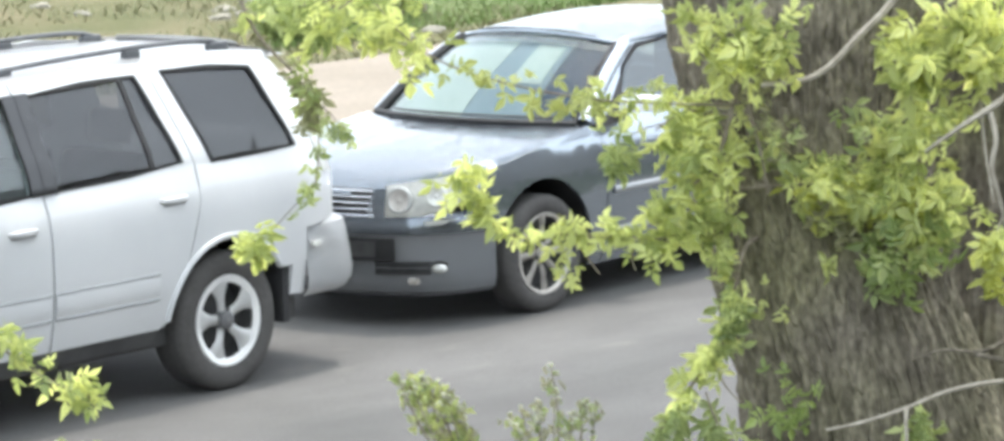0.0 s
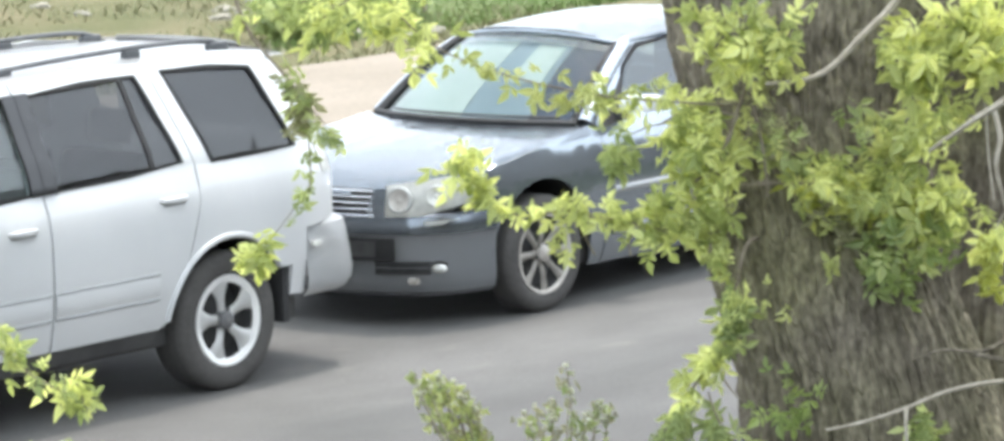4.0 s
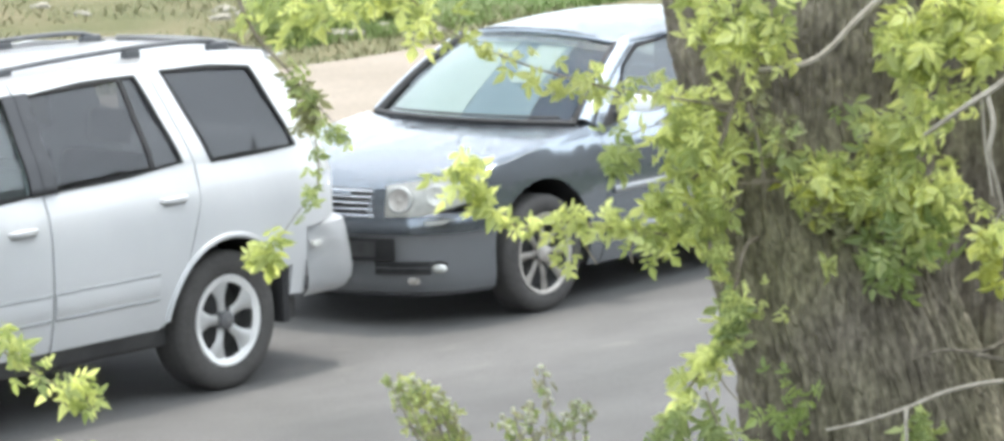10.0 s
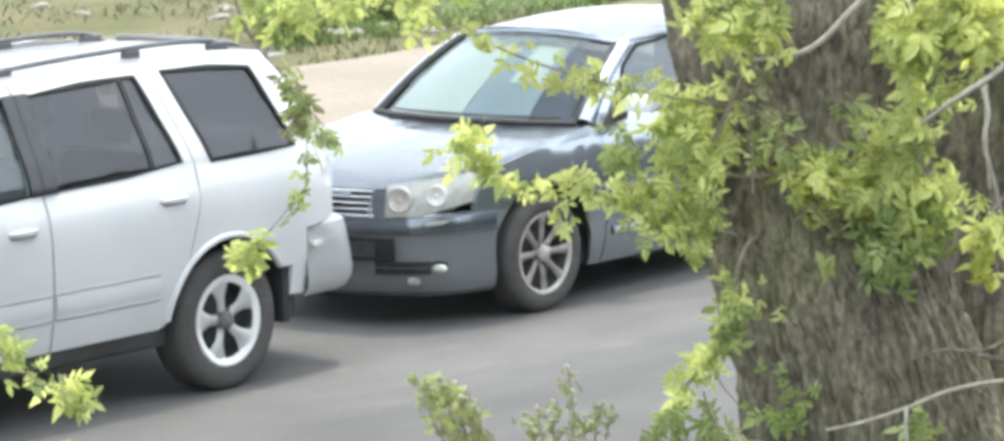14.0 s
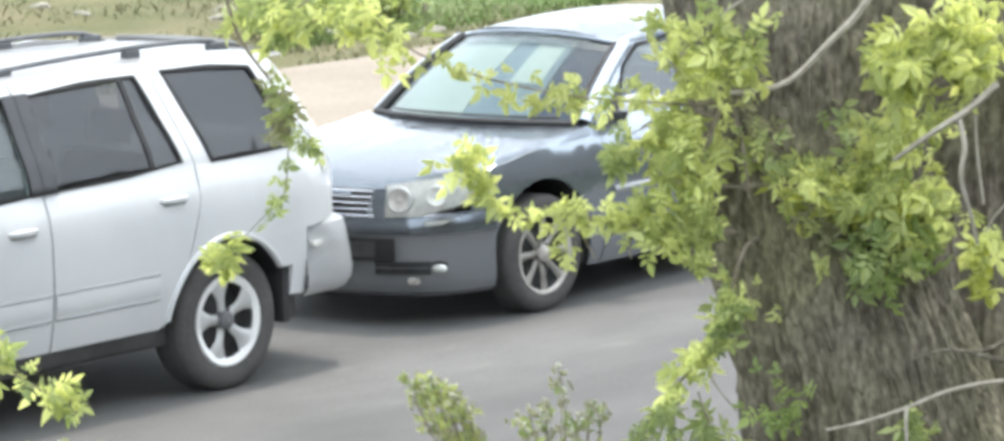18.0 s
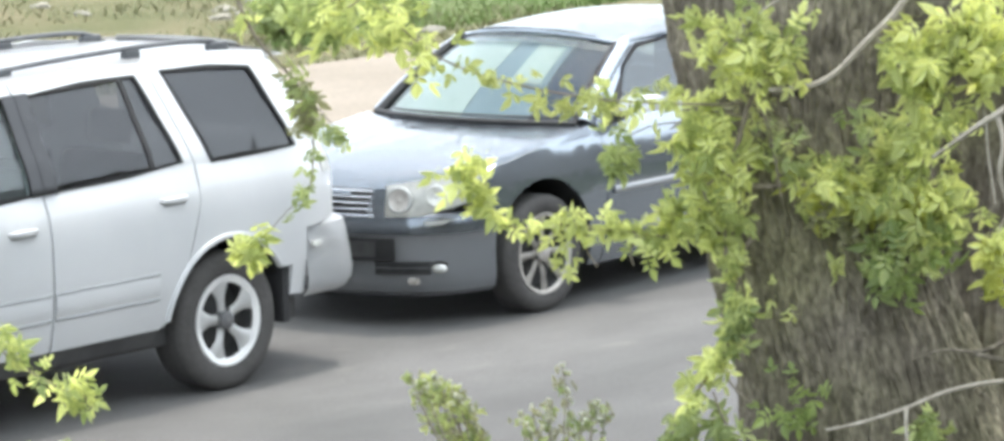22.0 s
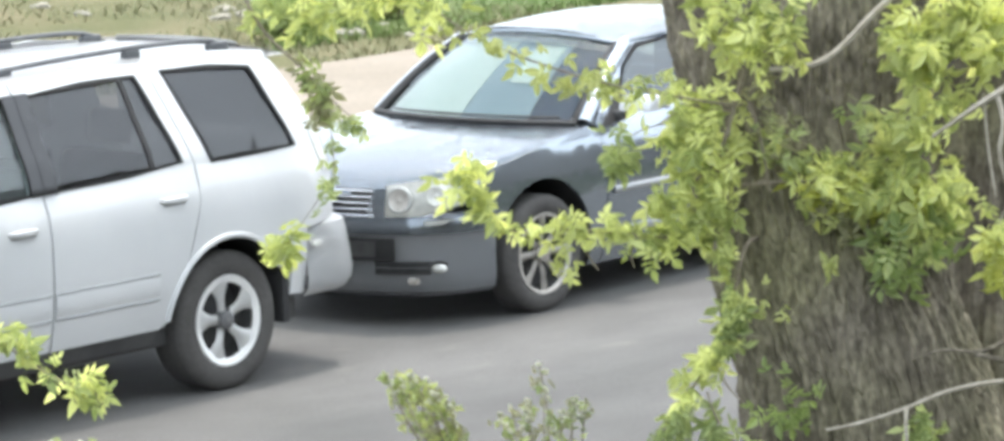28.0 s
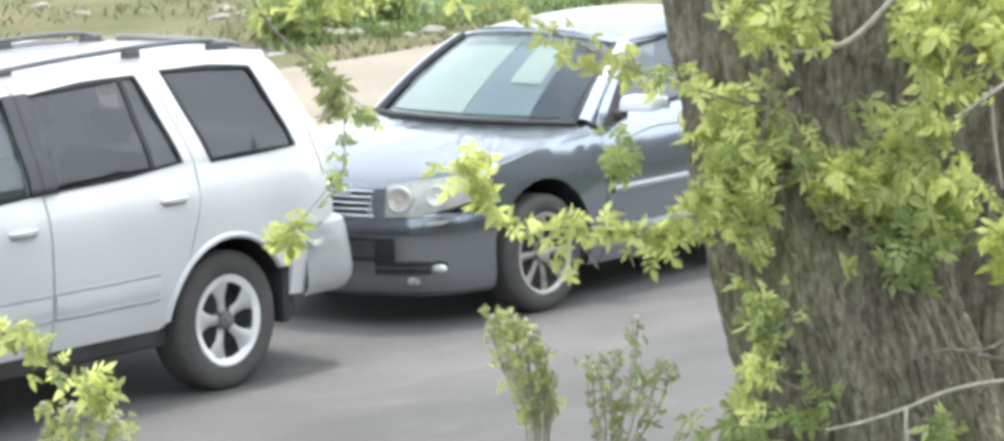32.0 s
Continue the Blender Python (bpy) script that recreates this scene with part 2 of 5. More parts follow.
def panel(outer, holes, wide, side, thick=0.025, sink=0.0, cut=0.12):
    """A body panel: an outline with holes in length and height, bent over the body's half width wide(x, z), on side -1 (left) or 1."""
    bm = bmesh.new()
    for loop in (outer, *holes):
        vs = [bm.verts.new((x, 0, z)) for x, z in loop]
        for a, b in zip(vs, vs[1:] + vs[:1]):
            bm.edges.new((a, b))
    bmesh.ops.triangle_fill(bm, use_beauty=True, use_dissolve=False, edges=bm.edges[:], normal=(0, -1, 0))
    xs, zs = [p[0] for p in outer], [p[1] for p in outer]
    x = min(xs) + cut
    while x < max(xs):
        bmesh.ops.bisect_plane(bm, geom=bm.verts[:] + bm.edges[:] + bm.faces[:], plane_co=(x, 0, 0), plane_no=(1, 0, 0))
        x += cut
    z = min(zs) + cut * 0.7
    while z < max(zs):
        bmesh.ops.bisect_plane(bm, geom=bm.verts[:] + bm.edges[:] + bm.faces[:], plane_co=(0, 0, z), plane_no=(0, 0, 1))
        z += cut * 0.7
    skin = bm.faces[:]
    for v in bm.verts:
        v.co.y = side * (wide(v.co.x, v.co.z) - sink)
    twin = bmesh.ops.duplicate(bm, geom=skin)
    back = [g for g in twin["geom"] if isinstance(g, bmesh.types.BMVert)]
    for v in back:
        v.co.y -= side * thick
    pairs = [(k, w) for k, w in twin["vert_map"].items() if isinstance(k, bmesh.types.BMVert) and k.co.y * side > w.co.y * side]
    m = dict(pairs)
    for e in [e for e in bm.edges if e.is_boundary and e.verts[0] in m and e.verts[1] in m]:
        a, b = e.verts
        bm.faces.new((a, b, m[b], m[a]))
    return bm


def arc(cx, cz, r, a0, a1, n=10):
    return [(cx + r * math.cos(radians(a0 + (a1 - a0) * i / n)), cz + r * math.sin(radians(a0 + (a1 - a0) * i / n))) for i in range(n + 1)]


def wrap(path, levels, n=28, thick=0.02, gap=None):
    """A bumper: a plan path (x, y), mirrored about y = 0, swept over levels of (z, inward shift)."""
    full = [Vector(p) for p in path] + [Vector((p[0], -p[1])) for p in path[-2::-1]]
    cx = sum(p.x for p in full) / len(full)

    def f(u, v):
        p = spline(full, u)
        k = v * (len(levels) - 1)
        i = min(int(k), len(levels) - 2)
        z = levels[i][0] + (levels[i + 1][0] - levels[i][0]) * (k - i)
        s = levels[i][1] + (levels[i + 1][1] - levels[i][1]) * (k - i)
        d = Vector((cx + 0.6 * (1 if path[-1][0] < path[0][0] else -1) - p.x, -p.y)).normalized()
        return Vector((p.x + d.x * s, p.y + d.y * s, z))
    bm = bmesh.new()
    grid(bm, n, (len(levels) - 1) * 2, f)
    bmesh.ops.solidify(bm, geom=bm.faces[:], thickness=thick)
    return bm


def lathe(profile, n=40):
    """Turned round the y axis: profile of (radius, y)."""
    bm = bmesh.new()
    grid(bm, n, len(profile) - 1, lambda u, v: (profile[round(v * (len(profile) - 1))][0] * math.cos(2 * math.pi * u), profile[round(v * (len(profile) - 1))][1], profile[round(v * (len(profile) - 1))][0] * math.sin(2 * math.pi * u)), close_u=True)
    return bm


def tube(bm, pts, r0, r1, n=6, steps=None):
    """A tapered limb along a spline through pts."""
    steps = steps or 4 * len(pts)
    rings = []
    for i in range(steps + 1):
        s = i / steps
        p = spline(pts, s)
        q = (spline(pts, min(s + 0.02, 1)) - spline(pts, max(s - 0.02, 0))).normalized()
        a = q.orthogonal().normalized()
        b = q.cross(a)
        if rings:
            a = (old - q * old.dot(q)).normalized()
            b = q.cross(a)
        old = a
        r = r0 + (r1 - r0) * s
        rings.append([bm.verts.new(p + r * (a * math.cos(2 * math.pi * k / n) + b * math.sin(2 * math.pi * k / n))) for k in range(n)])
    for ra, rb in zip(rings, rings[1:]):
        for k in range(n):
            bm.faces.new((ra[k], ra[(k + 1) % n], rb[(k + 1) % n], rb[k]))
    bm.faces.new(rings[0][::-1])
    bm.faces.new(rings[-1])
    return bm


def blob(bm, c, s, seg=10):
    vs = bmesh.ops.create_uvsphere(bm, u_segments=seg, v_segments=max(6, seg - 2), radius=1)["verts"]
    for v in vs:
        v.co = Vector((c[0] + v.co.x * s[0], c[1] + v.co.y * s[1], c[2] + v.co.z * s[2]))
    return vs


# ---- ground, road, kerbs, pavement ----
KERB_FAR, KERB_NEAR, LOT_EDGE = 2.35, -3.45, 9.6


def ground_height(x, y):
    if KERB_NEAR < y < LOT_EDGE:
        return -0.06
    if y <= KERB_NEAR:
        return 0.09 + 0.02 * noise.noise((x * 0.7, y * 0.7, 0))
    rise = min((y - LOT_EDGE) / 12, 1.0)
    return 0.09 + 0.35 * rise * rise + 0.05 * noise.noise((x * 0.5, y * 0.5, 3)) * min(1, (y - LOT_EDGE))


def ground():
    ys = [-2500, -300, -60, -20, -10, -7, -6, -5.5, -5, -4.5, -4, KERB_NEAR - 0.02, KERB_NEAR + 0.02, -1, 2, 5, 8, LOT_EDGE - 0.02, LOT_EDGE + 0.02]
    ys += [LOT_EDGE + 0.25 * k for k in range(1, 50)] + [24, 30, 60, 300, 2500]
    xs = [-2500, -300, -60, -20, -10] + [-6 + 0.5 * k for k in range(70)] + [32, 40, 80, 300, 2500]
    bm = bmesh.new()
    rows = [[bm.verts.new((x, y, ground_height(x, y))) for y in ys] for x in xs]
    for a, b in zip(rows, rows[1:]):
        for j in range(len(ys) - 1):
            bm.faces.new((a[j], b[j], b[j + 1], a[j + 1]))
    return tagged(part("ground", bm, SOIL), "rough green and straw-coloured grass ground", "ground", kind="structure")


def road():
    def f(u, v):
        x, y = -70 + 170 * u, KERB_NEAR + (KERB_FAR - KERB_NEAR) * v
        return (x, y, 0.006 * noise.noise((x * 0.4, y * 0.4, 7)))
    bm = sheet(200, 12, f)
    return tagged(part("road", bm, ASPHALT), "worn pale grey asphalt road", "road", kind="structure")


# added below the view and kept dark, so the car doors reflect less light
def verge():
    """The weedy strip on the near side, from which the tree grows."""
    def f(u, v):
        x, y = -60 + 120 * u, -16.5 + 12.85 * v
        return (x, y, 0.125 + 0.03 * noise.noise((x * 0.8, y * 0.8, 2)))
    return tagged(part("verge", sheet(240, 26, f, -0.02), VERGE), "weedy dark green verge beside the road", "verge", kind="structure")


def kerbs():
    for name, y0, y1 in (("kerb_far", KERB_FAR, KERB_FAR + 0.15), ("kerb_near", KERB_NEAR - 0.15, KERB_NEAR)):
        run = empty(name, Matrix(), "weathered concrete kerb along the road", "kerb", kind="structure")
        for k in range(16):
            bm = boxes(((-12 + 2.4 * k + 0.006, y0, -0.12), (-12 + 2.4 * (k + 1) - 0.006, y1, 0.12 + 0.004 * (k % 2)), 0.02))
            part("kerb_stone", bm, KERB, run)


def pavement():
    bm = bmesh.new()
    y0, y1 = KERB_FAR + 0.152, LOT_EDGE

    def f(u, v):
        x = -70 + 170 * u
        y = y0 + (y1 - y0) * v
        if v > 0.99:
            y += 0.16 * noise.noise((x * 0.9, 0, 0)) + 0.06 * noise.noise((x * 4, 0, 5))
        return (x, y, 0.115 + 0.008 * noise.noise((x * 0.3, y * 0.3, 1)))
    grid(bm, 340, 8, f)
    return tagged(part("pavement", bm, CONCRETE), "pale beige concrete pavement, bare and dusty", "pavement", kind="structure")


ground()
road()
verge()
kerbs()
pavement()


# ---- vehicles ----
def tyre_and_rim(car, name_at, r, width, rim_r, spokes, side, metal, turn=0):
    """A wheel at name_at: tyre, rim, spokes and brake disc; its outer face looks to side."""
    w = new("wheel")
    w.parent = car
    w.empty_display_size = 0.1
    w.matrix_basis = pose(*name_at, 0, 0, 0 if side < 0 else 180)
    h = width / 2
    prof = [(rim_r - 0.004, -h * 0.80), (rim_r + 0.012, -h * 0.93), (rim_r + (r - rim_r) * 0.5, -h), (r - 0.028, -h * 0.93), (r - 0.006, -h * 0.78), (r, -h * 0.6), (r, h * 0.6), (r - 0.006, h * 0.78), (r - 0.03, h * 0.93), (rim_r + 0.02, h * 0.9), (rim_r, h * 0.8)]
    part("tyre", lathe(prof, 48), TYRE, w, "black rubber tyre")
    lip = 0.036 if spokes == 5 else 0.018
    bm = lathe([(rim_r + 0.006, -h * 0.86), (rim_r + 0.002, -h * 0.93), (rim_r - 0.012, -h * 0.90), (rim_r - lip, -h * 0.82), (rim_r - lip + 0.004, -h * 0.70)], 40)
    part("rim", bm, metal, w, "silver alloy rim")
    part("rim_barrel", lathe([(rim_r - 0.014, -h * 0.76), (rim_r - 0.024, -h * 0.5), (rim_r - 0.028, h * 0.2), (rim_r - 0.02, h * 0.8)], 32), BLACK, w)
    part("brake_disc", lathe([(rim_r - 0.024, h * 0.15), (0.15, h * 0.12), (0.06, 0.0), (0.001, -0.01)], 28), BLACK, w)
    for k in range(spokes):
        a = 2 * math.pi * k / spokes + math.pi / 2 + radians(turn)
        bm = bmesh.new()

        def f(u, v, a=a):
            rr = 0.035 + (rim_r - 0.052) * u
            wd = (0.027 + 0.06 * max(0, u - 0.4) ** 1.4 * 2.2 if spokes == 5 else 0.024 * (1.2 - 0.42 * math.sin(math.pi * min(u * 1.15, 1)))) * (2 * v - 1)
            y = -h * 0.86 + 0.022 * (1 - u) ** 2 + 0.014 * (2 * v - 1) ** 2
            return (rr * math.cos(a) - wd * math.sin(a), y, rr * math.sin(a) + wd * math.cos(a))
        grid(bm, 6, 4, f)
        bmesh.ops.solidify(bm, geom=bm.faces[:], thickness=0.028)
        part("spoke", bm, metal, w)
    part("hub_cap", lathe([(0.001, -h * 0.93), (0.036, -h * 0.92), (0.046, -h * 0.86), (0.05, -h * 0.4)], 20), HUB if spokes == 5 else DULL, w)
    for k in range(5):
        a = 2 * math.pi * (k + 0.5) / 5 + math.pi / 2 + radians(turn)
        bm = bmesh.new()
        blob(bm, (0.055 * math.cos(a), -h * 0.72, 0.055 * math.sin(a)), (0.01, 0.01, 0.01), 6)
        part("lug_nut", bm, BLACK, w)
    return w


def car_seat(car, x, y, z, wide=0.5, head=True):
    s = part("seat", boxes(((x - 0.28, y - wide / 2, z), (x + 0.25, y + wide / 2, z + 0.16), 0.05)), SEAT, car)
    bm = bmesh.new()
    box(bm, (-0.07, -wide / 2, 0), (0.07, wide / 2, 0.58), 0.05)
    bmesh.ops.transform(bm, matrix=pose(x + 0.26, y, z + 0.12, 0, 14, 0), verts=bm.verts)
    part("backrest", bm, SEAT, s)
    if head:
        bm = bmesh.new()
        box(bm, (-0.05, -0.13, 0), (0.05, 0.13, 0.18), 0.04)
        bmesh.ops.transform(bm, matrix=pose(x + 0.41, y, z + 0.72, 0, 8, 0), verts=bm.verts)
        part("headrest", bm, SEAT, s)


def strip(x0, x1, z, tall, wide, side, proud=0.012, slope=0.0):
    """A moulding along the body side."""
    def f(u, v):
        x = x0 + (x1 - x0) * u
        zz = z + slope * (x - x0) + tall * (v - 0.5)
        return (x, side * (wide(x, zz) + proud * math.sin(math.pi * min(max(v, 0.02), 0.98)) ** 0.4), zz)
    bm = bmesh.new()
    grid(bm, 24, 5, f)
    return bm


def loop_frame(poly, wide, side, w=0.016, proud=0.004):
    """A seal round a window's outline."""
    cx = sum(p[0] for p in poly) / len(poly)
    cz = sum(p[1] for p in poly) / len(poly)
    pts = []
    for (x0, z0), (x1, z1) in zip(poly, poly[1:] + poly[:1]):
        for k in range(6):
            pts.append((x0 + (x1 - x0) * k / 6, z0 + (z1 - z0) * k / 6))
    bm = bmesh.new()
    n = len(pts)

    def f(u, v):
        x, z = pts[round(u * n) % n]
        d = Vector((cx - x, cz - z)).normalized() * w * (v * 1.6 - 0.6)
        x, z = x + d.x, z + d.y
        return (x, side * (wide(x, z) + proud), z)
    grid(bm, n, 2, f, close_u=True)
    bmesh.ops.solidify(bm, geom=bm.faces[:], thickness=0.006)
    return bm


def handle(x, z, wide, side):
    bm = bmesh.new()

    def f(u, v):
        a = 2 * math.pi * v
        xx = x - 0.10 + 0.20 * u
        r = 0.014 * math.sin(math.pi * min(max(u, 0.06), 0.94)) ** 0.35
        out = 0.035 * math.sin(math.pi * u) ** 0.5 - 0.004
        return (xx, side * (wide(xx, z) + out + r * math.cos(a)), z + 1.3 * r * math.sin(a))
    grid(bm, 12, 8, f, close_v=True)
    return bm


def white_suv():
    car = empty("suv", pose(0, 0.985, 0), "white five-door sport utility vehicle parked on the road", "car")
    prof = [(0.30, 0.895), (0.42, 0.945), (0.60, 0.975), (0.76, 0.985), (0.95, 0.978), (1.08, 0.955), (1.13, 0.928), (1.17, 0.917), (1.21, 0.910), (1.27, 0.893), (1.34, 0.864), (1.40, 0.832), (1.51, 0.786), (1.62, 0.737), (1.70, 0.68)]

    def wide(x, z):
        y = lerp_list(prof, z)
        if x > 0.45:
            y -= 0.25 * ((x - 0.45) / 0.65) ** 2.2
        if x < -3.0:
            y -= 0.20 * ((-3.0 - x) / 0.65) ** 2
        return y
    A = 0.36
    quarter_win = [(-0.15, 1.645), (0.20, 1.635), (0.47, 1.605), (0.63, 1.19), (0.30, 1.185), (0.0, 1.18)]
    rear_win = [(-1.10, 1.62), (-0.70, 1.64), (-0.34, 1.64), (-0.21, 1.20), (-0.60, 1.175), (-1.10, 1.16)]
    front_win = [(-1.26, 1.16), (-2.20, 1.12), (-1.76, 1.54), (-1.45, 1.61), (-1.24, 1.62)]
    for side in (-1, 1):
        q = [(-0.25, 1.69), (-0.12, 1.18), (-0.14, 1.0), (-0.262, 0.69)] + arc(0.04, A, 0.435, 133, 31, 12) + [(0.505, 0.585), (0.505, 0.43), (0.62, 0.42), (0.62, 0.765), (0.80, 0.77), (0.98, 0.78), (1.03, 1.02), (0.97, 1.12), (0.80, 1.42), (0.63, 1.67), (0.30, 1.70)]
        quarter = part("quarter_panel", panel(q, [quarter_win], wide, side), WHITE, car)
        part("window_pane", panel([(x, z) for x, z in quarter_win], [], wide, side, 0.005, 0.008), PRIVACY, quarter, "dark tinted rear quarter window")
        part("window_seal", loop_frame(quarter_win, wide, side), SEAL, quarter)
        d = [(-0.258, 1.69), (-0.128, 1.18), (-0.148, 1.0), (-0.272, 0.69)] + arc(0.04, A, 0.435, 136, 173, 5) + [(-0.44, 0.385), (-1.19, 0.385), (-1.185, 0.75), (-1.175, 1.12), (-1.165, 1.69), (-0.7, 1.705)]
        door = part("rear_door", panel(d, [rear_win], wide, side), WHITE, car)
        part("window_pane", panel(rear_win, [], wide, side, 0.005, 0.008), PRIVACY, door, "dark tinted door window")
        part("window_seal", loop_frame(rear_win, wide, side), SEAL, door)
        bar = [(-0.455, 1.635), (-0.425, 1.635), (-0.395, 1.185), (-0.425, 1.185)]
        part("window_divider", panel(bar, [], wide, side, 0.02, 0.002), SEAL, door)
        part("handle", handle(-0.33, 1.03, wide, side), WHITE, door)
        # flat grey strip: the shade in the handle's recess, put into colour
        part("handle_recess", strip(-0.41, -0.25, 1.015, 0.03, wide, side, 0.003), GREY_TRIM, door)
        part("sash", panel([(-1.178, 1.635), (-1.09, 1.635), (-1.09, 1.155), (-1.178, 1.155)], [], wide, side, 0.02, -0.014), PILLAR, door, "black door pillar")
        part("moulding", strip(-0.47, -1.18, 0.61, 0.115, wide, side, 0.008), WHITE, door)
        for z in (0.545, 0.672):
            part("trim_line", strip(-0.47, -1.18, z, 0.014, wide, side, 0.009), GREY_TRIM, door)
        d = [(-1.182, 1.69), (-1.192, 1.12), (-1.20, 0.75), (-1.205, 0.385), (-2.24, 0.385), (-2.30, 0.75), (-2.32, 1.10), (-1.82, 1.585), (-1.5, 1.68)]
        door = part("front_door", panel(d, [front_win], wide, side), WHITE, car)
        part("window_pane", panel(front_win, [], wide, side, 0.005, 0.008), WINDOW, door)
        part("window_seal", loop_frame(front_win, wide, side), SEAL, door)
        part("sash", panel([(-1.26, 1.635), (-1.182, 1.635), (-1.182, 1.155), (-1.26, 1.155)], [], wide, side, 0.02, -0.014), PILLAR, door, "black door pillar")
        part("handle", handle(-1.37, 1.0, wide, side), WHITE, door)
        part("handle_recess", strip(-1.45, -1.29, 0.985, 0.03, wide, side, 0.003), GREY_TRIM, door)
        part("moulding", strip(-1.21, -2.22, 0.61, 0.115, wide, side, 0.008), WHITE, door)
        for z in (0.545, 0.672):
            part("trim_line", strip(-1.21, -2.22, z, 0.014, wide, side, 0.009), GREY_TRIM, door)
        d = [(-2.25, 0.385)] + arc(-2.7, A, 0.435, 6, 174, 14) + [(-3.30, 0.42), (-3.30, 0.72), (-3.55, 0.74), (-3.45, 0.90), (-2.9, 1.05), (-2.34, 1.10), (-2.31, 0.75)]
        part("front_fender", panel(d, [], wide, side), WHITE, car)
        part("sill", panel([(-0.44, 0.30), (-2.25, 0.30), (-2.25, 0.395), (-0.44, 0.395)], [], wide, side, 0.04, 0.015), BLACK, car, "black lower sill")
        bm = boxes(((-1.93, side * 0.94, 1.08), (-1.80, side * 1.17, 1.24), 0.04))
        part("wing_mirror", bm, WHITE, car)
        for x in (0.0, -2.7):
            tyre_and_rim(car, (x + 0.055, side * 0.825, A - 0.003), A, 0.235, 0.230, 5, side, ALLOY, 12 if side < 0 else -12)
            # dark liner of the wheel arch
            bm = bmesh.new()
            pts = arc(x + 0.04, A, 0.45, 178, 2, 16)
            grid(bm, 16, 1, lambda u, v, pts=pts: (pts[round(u * 16)][0], side * (0.92 - 0.34 * v), pts[round(u * 16)][1]))
            bm.faces.new([bm.verts.new((p[0], side * 0.58, p[1])) for p in pts])
            part("arch_liner", bm, SEAL, car)
        bm = boxes(((0.452, min(side * 0.62, side * 0.945), 0.285), (0.497, max(side * 0.62, side * 0.945), 0.60), 0.008))
        part("mud_flap", bm, SEAL, car, "black rubber mud flap")
        bm = bmesh.new()
        pts = arc(0.04, A, 0.44, 172, 32, 18)
        lip = [(p[0], side * (wide(p[0], p[1]) + 0.003), p[1]) for p in pts]
        tube(bm, lip, 0.016, 0.016, 6, 30)
        part("arch_lip", bm, WHITE, car)
        # tail lamp on the rear corner
        lamp = [(0.86, 1.02), (1.03, 1.0), (0.99, 1.12), (0.90, 1.28), (0.80, 1.30)]
        part("tail_lamp", panel(lamp, [], wide, side, 0.03, -0.004), LENS, car, "pale tail lamp lens")

    def roof(u, v):
        x = -1.72 + 2.50 * u
        s = 2 * v - 1
        crown = 1.722 - 0.045 * ((x + 0.6) / 1.35) ** 2
        y = s * 0.715
        return (x, y, crown - (crown - 1.652) * abs(s) ** 4 - 0.015 * s * s)
    part("roof", sheet(24, 16, roof, -0.03), WHITE, car)
    for side in (-1, 1):
        bm = bmesh.new()
        rail = [(-1.16, side * 0.49, 1.675), (-1.06, side * 0.485, 1.715), (-0.9, side * 0.48, 1.728), (-0.54, side * 0.47, 1.738), (-0.03, side * 0.47, 1.745), (0.32, side * 0.47, 1.738), (0.50, side * 0.465, 1.72), (0.62, side * 0.46, 1.672)]
        tube(bm, rail, 0.014, 0.014, 8, 40)
        r = part("roof_rail", bm, RAIL, car, "dark grey roof rail")
        for x, long in ((-0.99, 0.05), (-0.10, 0.055), (0.53, 0.07)):
            part("rail_foot", boxes(((x - long, side * 0.47 - 0.022, 1.66), (x + long, side * 0.47 + 0.022, 1.735 - 0.02 * (x > 0.4)), 0.015)), RAIL, r)
    bm = bmesh.new()
    grid(bm, 10, 4, lambda u, v: (0.66 + 0.26 * v + 0.03 * (1 - (2 * u - 1) ** 2), (2 * u - 1) * (0.68 - 0.03 * v), 1.70 - 0.05 * v - 0.02 * (2 * u - 1) ** 2))
    bmesh.ops.solidify(bm, geom=bm.faces[:], thickness=0.035)
    part("rear_spoiler", bm, WHITE, car)

    def gate(u, v):
        s = 2 * u - 1
        z = 0.60 + 1.10 * v
        x = lerp_list([(0.6, 1.08), (0.8, 1.10), (1.08, 1.09), (1.7, 0.80)], z) - 0.10 * s * s
        return (x, s * (lerp_list(prof, z) - 0.24), z)
    part("tailgate", sheet(12, 12, gate, 0.03), WHITE, car)
    part("rear_window", sheet(8, 6, lambda u, v: Vector(gate(0.08 + 0.84 * u, 0.56 + 0.36 * v)) + Vector((0.01, 0, 0)), 0.006), PRIVACY, car)
    part("rear_bumper", wrap([(0.62, -0.965), (0.82, -0.955), (0.99, -0.915), (1.10, -0.80), (1.165, -0.4), (1.18, 0)], [(0.40, 0.03), (0.44, 0.0), (0.50, -0.006), (0.60, 0.004), (0.70, 0.02), (0.755, 0.036), (0.78, 0.085)]), WHITE, car, "white rear bumper")
    part("bumper_reflector", boxes(((0.66, -0.985, 0.655), (0.72, -0.955, 0.685), 0.006)), LENS, car)
    part("front_bumper", wrap([(-3.30, -0.93), (-3.48, -0.88), (-3.60, -0.72), (-3.66, -0.4), (-3.68, 0)], [(0.32, 0.06), (0.42, 0.0), (0.60, 0.0), (0.70, 0.02)]), WHITE, car)

    def hood(u, v):
        s = 2 * v - 1
        x = -3.58 + 1.30 * u + 0.12 * s * s * (1 - u)
        return (x, s * (0.78 + 0.10 * u), 0.94 + 0.19 * u ** 0.7 - 0.05 * s * s - 0.05 * (1 - u) ** 6)
    part("hood", sheet(12, 12, hood, -0.03), WHITE, car)
    part("grille", boxes(((-3.62, -0.45, 0.70), (-3.55, 0.45, 0.90), 0.02)), BLACK, car)
